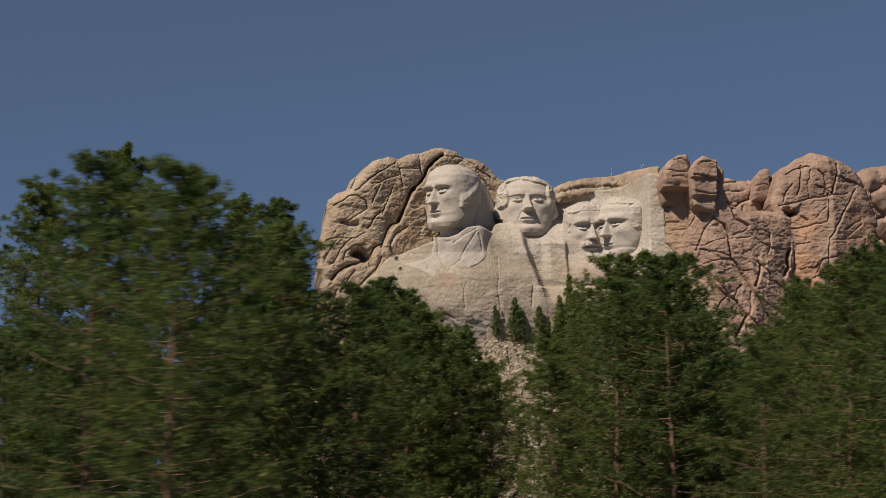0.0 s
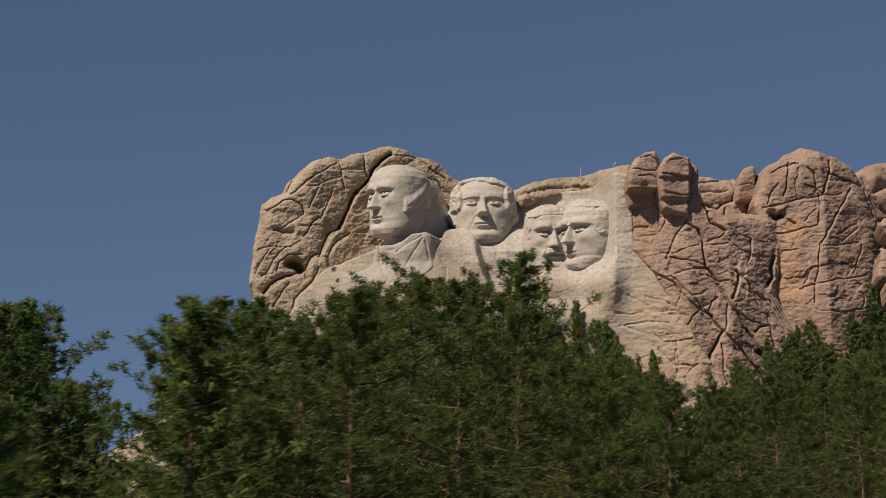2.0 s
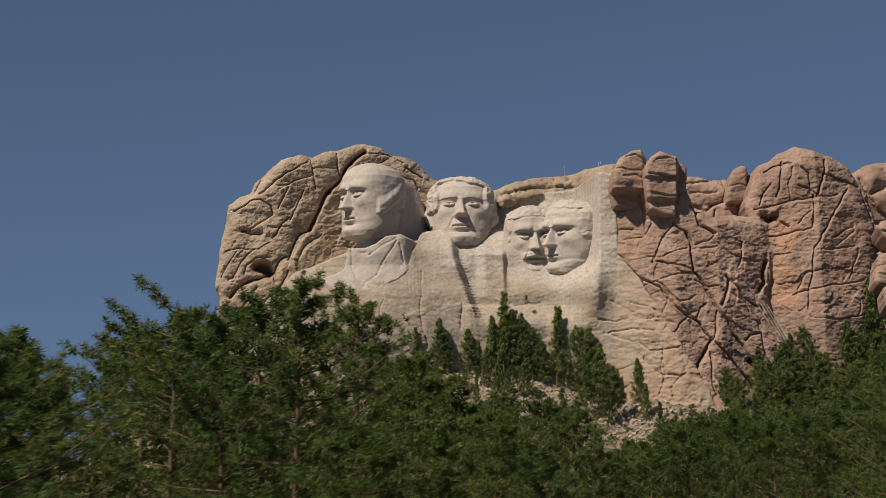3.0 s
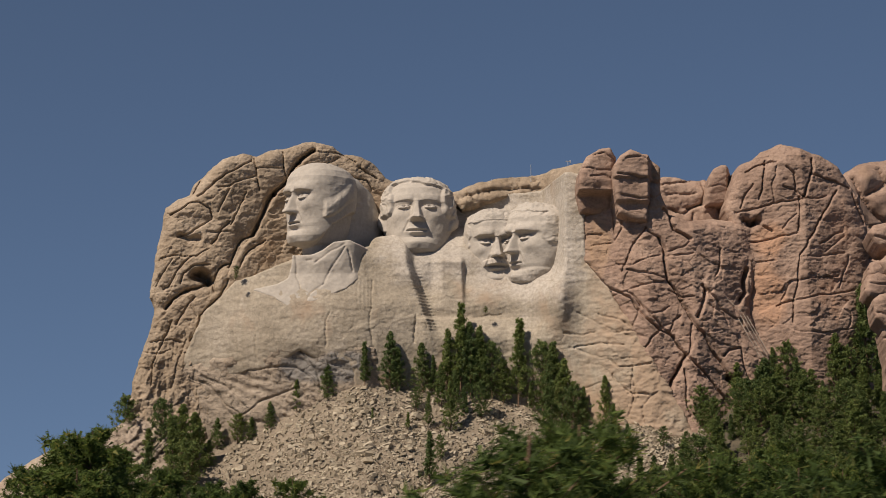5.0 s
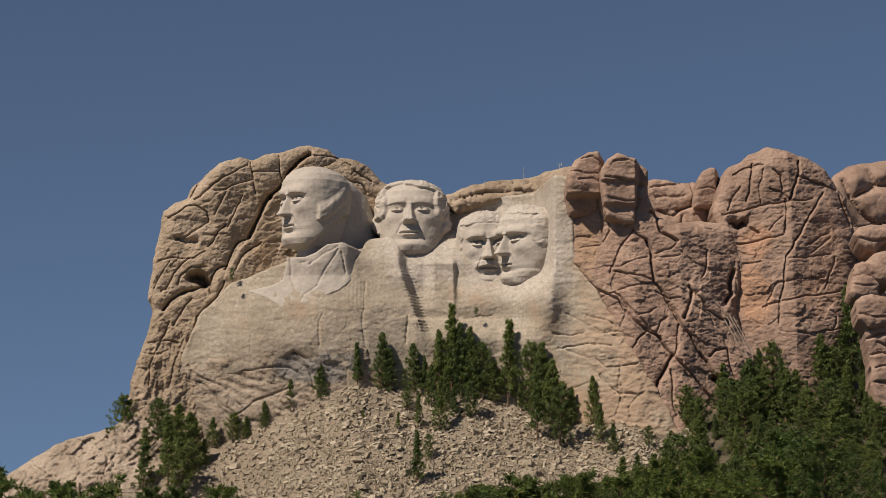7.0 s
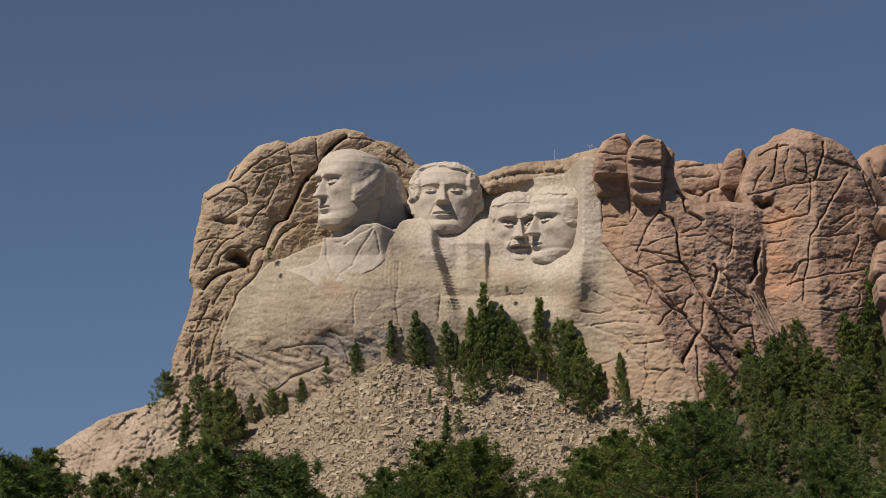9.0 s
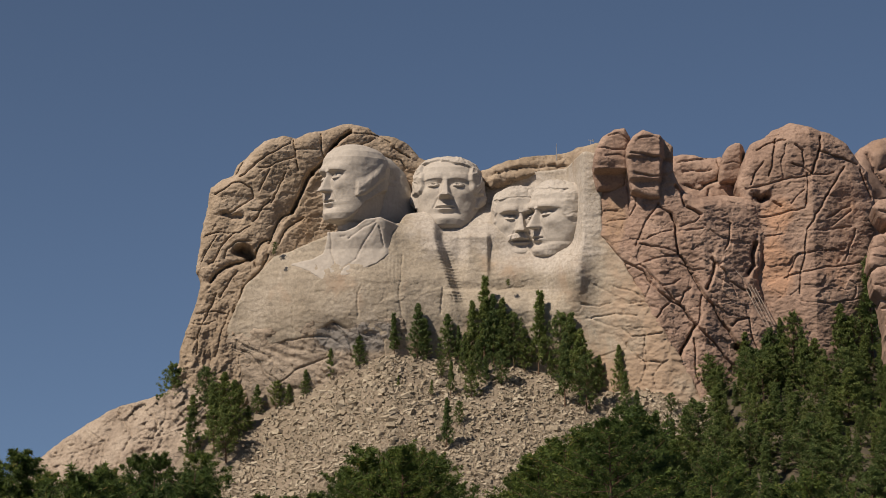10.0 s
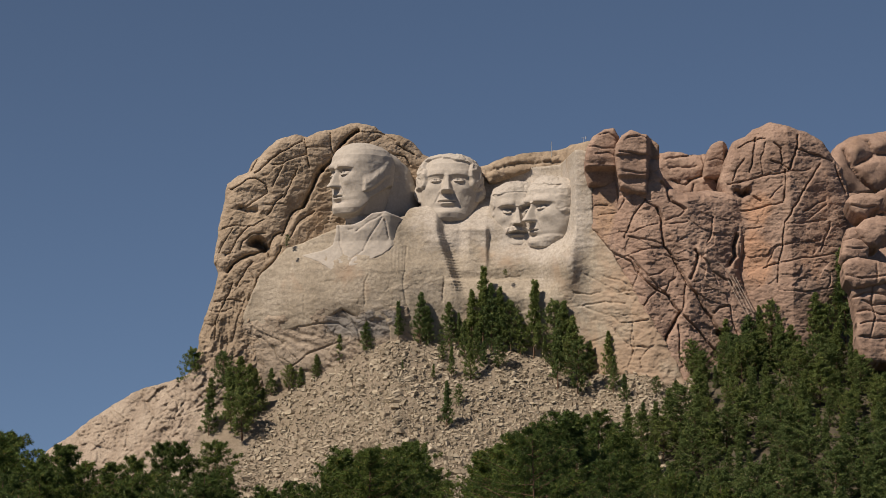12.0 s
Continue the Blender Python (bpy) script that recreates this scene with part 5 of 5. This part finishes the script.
def plant(kinds, which, x, y, top, height=None, base_height=18.0, girth=1.0, foot=None):
    """Puts a tree of a kind on the land; top is its height above the world's zero, or height its own height."""
    z = float(ground(np.array(float(x)), np.array(float(y)))) - 0.3 if foot is None else foot
    tall = height if height else top - z
    kind = kinds[which % len(kinds)]
    if tall > 26:
        kind, base_height = tall_kind, 36.0
    s = tall / base_height
    m = pose(x, y, z, 0, 0, tree_rng.uniform(0, 360)) @ Matrix.Diagonal((s * girth, s * girth, s, 1))
    if kind.name not in placed:
        placed.add(kind.name)
        kind.matrix_basis = m
        return kind
    c = copy_thing(kind, Matrix.Identity(4))
    c.matrix_basis = m
    return c


# conifers on the slope: east, north, own height
SLOPE_WEST = [-30.8, 7.4, 8.8, -32.9, 7.4, 5.8, -24.2, 4.7, 8.7, -20.9, 1.2, 9.3, -18.8, -1.8, 9.7, -21.9, -3.8, 10.5, -26.3, 2.7, 6.0, -18.2, 4.2, 5.2, -14.8, 4.2, 4.9, -11.4, 3.7, 4.7, -9.0, 3.2, 3.8, -16.0, -0.3, 4.5, -26.2, -3.3, 7.6, -19.4, -6.8, 8.6]
SLOPE_MID = [-5.9, 2.2, 5.1, -1.2, 1.7, 5.9, 4.1, 0.8, 6.7, 10.4, -0.1, 7.8, 14.6, -0.1, 10.4, 15.9, -0.3, 8.0, 11.3, -8.8, 2.2, 17.2, -9.8, 3.0, 20.4, -0.1, 9.1, 22.1, -0.3, 7.0, 24.5, -0.6, 11.7, 26.9, -0.8, 16.3, 28.6, -1.0, 13.5, 30.3, -1.1, 12.7, 32.3, -1.3, 10.3, 19.0, -4.3, 4.0, 20.6, -9.3, 6.2, 24.3, -10.3, 8.8]
SLOPE_MID_LOW = [27.0, -6.8, 5.8, 29.8, -7.3, 7.1, 19.7, -24.3, 9.0, 22.1, -17.8, 4.5, 36.7, -2.2, 15.2, 40.8, -3.6, 12.3, 34.2, -1.5, 8.0, 42.7, -4.3, 12.9, 43.8, -6.8, 11.8, 40.9, -10.8, 12.8, 44.5, -12.8, 10.6, 38.9, -3.3, 5.4, 50.9, -8.3, 9.0, 51.3, -13.3, 6.9, 53.0, -17.8, 5.5, 23.3, -3.8, 7.7, 25.7, -4.8, 7.4, 47.3, -5.8, 6.8]
SLOPE_EAST = [66.4, -13.3, 7.3, 67.7, -16.3, 6.3, 79.5, -8.9, 8.8, 81.9, -9.7, 9.7, 82.8, -12.3, 8.0, 75.7, -14.8, 6.0, 77.6, -18.8, 7.0, 72.7, -19.3, 4.9, 69.6, -20.8, 4.9, 90.0, -9.9, 11.4, 96.5, -8.0, 19.9, 92.2, -9.3, 9.1, 99.9, -5.1, 12.2, 85.8, -17.3, 5.9, 82.2, -20.3, 6.9, 87.0, -23.3, 6.9, 90.3, -24.3, 8.7, 93.9, -24.8, 8.6, 58.8, -17.8, 3.9, 62.3, -19.3, 4.0]
for rows in (SLOPE_WEST, SLOPE_MID, SLOPE_MID_LOW, SLOPE_EAST):
    for n in range(0, len(rows), 3):
        fuller = 1.15 if rows is SLOPE_WEST else 1.0
        plant(far_kinds, tree_rng.randrange(3), rows[n], rows[n + 1], 0, height=fuller * rows[n + 2], base_height=8.0, girth=fuller * tree_rng.uniform(0.72, 0.98))
# young trees rooted in cracks and on ledges of the rock
for (x, y, z), tall in (((69.4, -7.5, 61.6), 3.6), ((-11.9, 5.0, 63.7), 1.6), ((70.1, -8.0, 61.0), 1.6), ((-12.0, 3.0, 62.6), 1.2), ((31.2, -0.5, 56.7), 1.3), ((53.1, -5.0, 60.0), 1.2)):
    plant(far_kinds, 2, x, y, 0, height=tall, base_height=8.0, girth=1.2, foot=z)
# the wood that runs down the eastern slope: the trees nearest the rock singly, the thicket below as one
east = random.Random(9)
grown, thicket = [], [[], []]
for n in range(4000):
    x, y = east.uniform(44, 128), east.uniform(-112, -9)
    back = float(wall_y(x)) - y
    if x < 66 and back < 13 + 0.5 * (66 - x) or x < 52 and y > -26 - (52 - x) * 4 or back < 2.5:
        continue
    if any((x - a) ** 2 + (y - b) ** 2 < 9.0 for a, b in grown):
        continue
    grown.append((x, y))
    tall, girth, turn = 4.6 + 5.6 * east.random() ** 1.4, east.uniform(1.0, 1.35), east.uniform(0, 6.28)
    if back < 38 and x < 104:
        plant(far_kinds, n, x, y, 0, height=tall, base_height=8.0, girth=girth)
        continue
    s = tall / 8.0
    c, d = math.cos(turn) * s * girth, math.sin(turn) * s * girth
    for k, piece in enumerate(sorted(far_kinds[n % 3].children, key=lambda o: o.name)):
        V = np.zeros(len(piece.data.vertices) * 3, np.float32)
        piece.data.vertices.foreach_get("co", V)
        F = np.zeros(len(piece.data.loops), np.int32)
        piece.data.loops.foreach_get("vertex_index", F)
        V = V.reshape(-1, 3) @ np.array([[c, d, 0], [-d, c, 0], [0, 0, s]]) + [x, y, float(ground(np.array(x), np.array(y))) - 0.3]
        thicket[k].append((V, F.reshape(-1, 3 if piece.name.startswith("crown") else 4)))
woodland = tagged(new("woodland"), "dense dark conifer wood covering the eastern slope", "wood", kind="stuff")
part("crowns", mesh_np("crowns", *join_meshes(*thicket[0]), NEEDLES_FAR, flat=True), woodland)
part("trunks", mesh_np("trunks", *join_meshes(*thicket[1]), BARK), woodland)

# pines in the hollow by the road: east, north, top, kind
NEAR_A = [-52.5, -363.7, 10.0, 2, -43.8, -358.1, 13.9, 2, -79.2, -356.2, 17.9, 2, -39.1, -354.4, 13.1, 1, -44.3, -350.2, 14.6, 2, -32.5, -348.4, 16.8, 1, -29.8, -343.6, 16.8, 0, -38.1, -340.9, 14.3, 1, -32.0, -339.8, 16.0, 1, -28.0, -338.9, 17.4, 2, -19.6, -336.5, 16.3, 1, -74.1, -335.6, 20.5, 2, -22.2, -335.0, 19.8, 2, -65.3, -334.3, 15.3, 2, -69.2, -334.1, 18.5, 2, -23.8, -333.0, 19.1, 0, -2.4, -331.2, 20.9, 0, -17.1, -330.2, 16.4, 2, -25.5, -330.0, 19.8, 1, 3.8, -329.7, 20.8, 0, -0.9, -328.0, 21.2, 0, 7.9, -328.0, 21.1, 0, -26.4, -326.9, 19.5, 1, 23.3, -325.2, 20.8, 1, -14.2, -325.0, 16.3, 0, -52.1, -324.5, 13.3, 0, -2.9, -324.0, 19.6, 0]
NEAR_B = [-0.7, -324.0, 21.4, 0, 8.4, -324.0, 20.9, 0, -12.5, -322.7, 16.4, 1, -26.2, -321.3, 20.1, 0, -33.2, -320.3, 18.4, 2, -0.4, -320.0, 19.9, 0, -43.4, -319.4, 19.1, 2, -8.0, -318.0, 17.1, 1, -30.7, -317.0, 20.0, 0, 1.0, -316.0, 20.4, 0, -46.0, -315.2, 18.2, 2, -40.2, -311.9, 20.1, 2, -7.4, -309.7, 17.1, 1, -21.6, -309.3, 22.4, 2, -58.6, -308.0, 17.3, 2, -56.6, -308.0, 16.7, 2, -54.4, -308.0, 14.8, 2, -52.2, -308.0, 13.4, 2, -41.0, -308.0, 18.7, 2, -39.2, -308.0, 17.4, 2, 7.1, -308.0, 21.2, 0, -24.6, -307.5, 21.8, 2, -7.7, -307.2, 16.8, 2, -12.7, -306.9, 18.6, 1, -0.0, -304.9, 18.6, 1, -40.6, -303.6, 21.4, 2, -29.6, -303.4, 19.2, 2]
NEAR_C = [6.6, -303.2, 21.4, 2, -43.0, -301.0, 21.6, 2, -13.0, -300.0, 18.7, 1, -6.6, -300.0, 17.1, 2, -84.3, -300.0, 16.0, 2, -82.1, -300.0, 14.8, 2, -79.8, -300.0, 15.6, 2, -77.5, -300.0, 14.1, 2, -75.3, -300.0, 14.5, 2, -73.0, -300.0, 13.3, 2, -66.4, -298.8, 25.6, 1, 1.3, -295.0, 18.6, 0, 30.7, -294.2, 21.4, 2, -71.1, -292.0, 18.6, 2, -69.0, -292.0, 17.8, 2, -67.0, -292.0, 18.2, 2, -64.7, -292.0, 17.0, 2, -62.4, -292.0, 16.3, 2, -23.7, -290.4, 21.7, 2, -18.4, -289.8, 24.4, 1, -57.7, -289.0, 21.4, 1, 0.2, -289.0, 19.2, 0, 27.4, -288.7, 22.2, 2, 2.6, -288.0, 18.9, 2, 5.0, -286.5, 19.6, 2, -51.6, -286.1, 18.1, 0, -56.0, -286.0, 21.4, 1]
NEAR_D = [-6.2, -286.0, 19.8, 1, 30.2, -285.3, 21.4, 2, -3.8, -285.0, 17.7, 2, -3.1, -283.0, 17.9, 2, -54.2, -282.3, 21.2, 2, -0.7, -282.0, 19.2, 1, -10.6, -281.0, 20.1, 2, 1.7, -280.5, 19.9, 0, 24.5, -280.2, 24.1, 1, -8.2, -280.0, 20.6, 1, -83.8, -280.0, 18.9, 2, -81.2, -280.0, 18.0, 2, -78.6, -280.0, 18.1, 2, 13.8, -280.0, 22.7, 0, -40.2, -279.9, 18.4, 1, 11.1, -279.0, 20.1, 0, -5.8, -278.5, 20.6, 1, 13.5, -278.0, 22.6, 1, -49.1, -277.0, 18.2, 0, 15.9, -276.5, 21.9, 2, -13.1, -276.0, 22.0, 2, 13.2, -276.0, 22.5, 0, 8.4, -275.8, 19.9, 1, -10.7, -275.0, 20.4, 0, 4.3, -274.4, 20.1, 2, -8.3, -273.5, 20.9, 1, 7.9, -273.0, 20.1, 0]
NEAR_E = [23.5, -273.0, 23.5, 2, 10.3, -272.0, 20.2, 0, -45.1, -271.1, 15.6, 2, 24.9, -270.2, 24.1, 0, 12.5, -270.0, 21.4, 2, 14.9, -268.5, 21.7, 2, -52.6, -267.8, 22.7, 0, -7.1, -266.4, 21.4, 0, -14.1, -264.4, 23.8, 2, 35.1, -264.0, 20.9, 0, 22.6, -262.3, 22.7, 2, 25.6, -262.0, 22.6, 2, -12.8, -261.8, 23.5, 2, 28.0, -260.5, 25.2, 1, 22.5, -258.7, 22.6, 2, 28.9, -256.0, 25.1, 0, -11.6, -251.4, 21.9, 0, -13.7, -248.0, 20.8, 0, -10.2, -246.3, 22.9, 1, 24.1, -245.4, 23.6, 0, 21.7, -240.8, 22.0, 1, -58.1, -240.0, 28.6, 2, -15.6, -240.0, 23.8, 0, -12.0, -240.0, 19.8, 2, 10.7, -239.6, 21.9, 1, 15.7, -239.3, 22.1, 0, -8.2, -238.9, 21.5, 1]
NEAR_F = [-74.5, -238.0, 40.5, 0, 30.6, -238.0, 23.4, 1, -84.1, -236.0, 37.2, 0, 26.9, -235.0, 23.6, 2, -62.7, -234.0, 36.4, 1, -10.8, -231.7, 21.4, 0, -50.2, -231.7, 26.5, 1, 5.3, -230.0, 19.9, 1, -7.5, -228.7, 21.9, 0, 16.8, -222.7, 22.8, 0, 27.5, -220.9, 25.0, 1, 18.4, -217.1, 21.0, 0, 14.0, -215.0, 22.8, 0, 26.5, -213.3, 23.9, 2, 34.7, -211.5, 24.0, 0, 15.9, -204.3, 23.4, 2, 12.3, -202.4, 21.8, 0, -23.0, -201.0, 24.1, 0, -18.5, -201.0, 22.9, 1, -7.5, -200.1, 23.2, 0, -4.2, -200.0, 23.4, 2, 36.3, -199.1, 24.4, 0, 23.1, -196.0, 21.6, 0, -10.1, -194.6, 23.2, 0, 30.7, -192.7, 24.9, 1]
NEAR_G = [-12.7, -267.0, 23.9, 0, 16.6, -211.6, 23.3, 1, 4.0, -310.8, 21.3, 2, 33.8, -196.5, 26.4, 0, 34.2, -285.2, 20.5, 1, 36.2, -289.5, 20.4, 2, 49.6, -226.8, 19.0, 0, -32.0, -329.9, 18.0, 1, -31.0, -333.9, 18.0, 2, -28.5, -345.7, 17.3, 0, -35.6, -370.3, 13.8, 1, -76.7, -374.7, 14.4, 2]
for rows in (NEAR_A, NEAR_B, NEAR_C, NEAR_D, NEAR_E, NEAR_F, NEAR_G):
    for n in range(0, len(rows), 4):
        plant(close_kinds if rows[n] > -30 and rows[n + 1] < -278 else near_kinds, rows[n + 3], rows[n], rows[n + 1], rows[n + 2], girth=tree_rng.uniform(0.95, 1.15))



# ---- scree ----
def block_mesh(rng, name, mat):
    """A broken block: a box with its corners knocked about and its edges cut."""
    bm = bmesh.new()
    bmesh.ops.create_cube(bm, size=1.0)
    bmesh.ops.bevel(bm, geom=list(bm.edges), offset=0.12, segments=1, affect="EDGES")
    for v in bm.verts:
        v.co += Vector([rng.uniform(-0.14, 0.14) for _ in range(3)])
    me = bpy.data.meshes.new(name)
    bm.to_mesh(me)
    bm.free()
    me.materials.append(mat)
    return me


scree_rng = np.random.default_rng(77)


def scree_place(n):
    """Spots on the slope below the wall, where the blocks have come to rest."""
    x = scree_rng.uniform(-36, 68, n)
    s = 62 * scree_rng.uniform(0, 1, n) ** 0.9
    y = wall_y(x) - 1.5 - s
    keep = (x > -12 - 0.42 * s) & ((x < 55 + 0.1 * s) | (s < 16)) & (vnoise(x / 9, y / 9, 0 * x, 5) + scree_rng.uniform(-0.5, 0.5, n) > -0.95)
    return x[keep], y[keep]


def tumble(n):
    q = scree_rng.normal(0, 1, (n, 4))
    q /= np.linalg.norm(q, axis=1)[:, None]
    w, x, y, z = q.T
    return np.stack([np.stack([1 - 2 * (y * y + z * z), 2 * (x * y - w * z), 2 * (x * z + w * y)], -1), np.stack([2 * (x * y + w * z), 1 - 2 * (x * x + z * z), 2 * (y * z - w * x)], -1), np.stack([2 * (x * z - w * y), 2 * (y * z + w * x), 1 - 2 * (x * x + y * y)], -1)], 1)


CORNER = np.array([(a, b, c) for a in (-1, 1) for b in (-1, 1) for c in (-1, 1)], float)
SIDES = np.array([(0, 1, 3, 2), (4, 6, 7, 5), (0, 4, 5, 1), (2, 3, 7, 6), (1, 5, 7, 3)])  # the side they lie on is never seen
sx, sy = scree_place(60000)
n = len(sx)
size = np.clip(0.14 * scree_rng.pareto(2.0, n) + 0.14, 0.14, 0.52)[:, None] * scree_rng.uniform(0.6, 1.25, (n, 3)) * [1.1, 1.0, 0.85]
corners = CORNER[None] * size[:, None] * scree_rng.uniform(0.62, 1.1, (n, 8, 3))
tilt = tumble(n) * 0.45 + np.eye(3) * 0.55
corners = np.einsum("nij,nkj->nki", tilt, corners)
sz = ground(sx, sy) + 0.5 * fbm(sx / 7, sy / 7, 0 * sx, 4, 0.5, 3)
corners += np.stack([sx, sy, sz + size.min(1) * 0.55], -1)[:, None]
scree = tagged(new("scree", mesh_np("scree", corners.reshape(-1, 3), (SIDES[None] + 8 * np.arange(n)[:, None, None]).reshape(-1, 4), SCREE, flat=True)), "broad slope of broken pale granite blocks below the wall", "scree", kind="stuff")

stone_rng = random.Random(78)
stones = [block_mesh(stone_rng, "stone", SCREE) for _ in range(6)]
bx, by = scree_place(330)
for x, y in list(zip(bx, by))[:230]:
    z = float(ground(x, y) + 0.5 * fbm(np.array(x / 7), np.array(y / 7), np.array(0.0), 4, 0.5, 3))
    s = stone_rng.uniform(0.8, 1.5)
    ob = part("stone", stones[stone_rng.randrange(6)], scree)
    ob.matrix_basis = pose(x, y, z + 0.15 * s, stone_rng.uniform(-25, 25), stone_rng.uniform(-25, 25), stone_rng.uniform(0, 360)) @ Matrix.Diagonal((s * 1.2, s, s * 0.62, 1))


# ---- small things on the rock ----
def rod(name, a, b, r0, r1, mat, parent=None, label=""):
    V, F = tube(np.array([a, (np.array(a) + b) / 2, b]), [r0, (r0 + r1) / 2, r1], 8)
    return part(name, mesh_np(name, V, F, mat), parent, label)


def mast(x, y, z, tall, arm=0.0):
    """A thin survey mast on the skyline."""
    m = tagged(new("mast"), "thin grey metal mast standing on the skyline rocks", "mast", "masts on the skyline")
    rod("pole", (x, y, z - 1.0), (x, y, z + tall), 0.07, 0.05, STEEL, m)
    if arm:
        rod("crossbar", (x - arm, y, z + tall), (x + arm, y, z + tall), 0.06, 0.06, STEEL, m)
        rod("sensor", (x + arm, y, z + tall - 0.35), (x + arm, y, z + tall + 0.25), 0.12, 0.12, STEEL, m)
    return m


mast(*(41.2, 15.0, 83.6), 2.2)
mast(*(47.6, 12.0, 84.5), 1.5, 0.45)
mast(*(34.2, 17.0, 82.5), 0.9)

# bleached poles lying in the gully
for n, (a, b) in enumerate((((73.9, -10.0, 55.9), (77.2, -13.0, 48.2)), ((74.4, -10.0, 56.1), (77.8, -13.0, 48.4)), ((75.1, -10.0, 55.7), (78.0, -13.0, 49.0)), ((73.5, -10.0, 55.4), (76.4, -13.0, 48.6)), ((69.5, -9.0, 60.9), (74.1, -10.0, 56.5)))):
    pole = rod("timber_pole", a, b, 0.055, 0.035, LOG)
    tagged(pole, "bleached timber pole leaning in the rock gully", "pole", "poles in the gully")
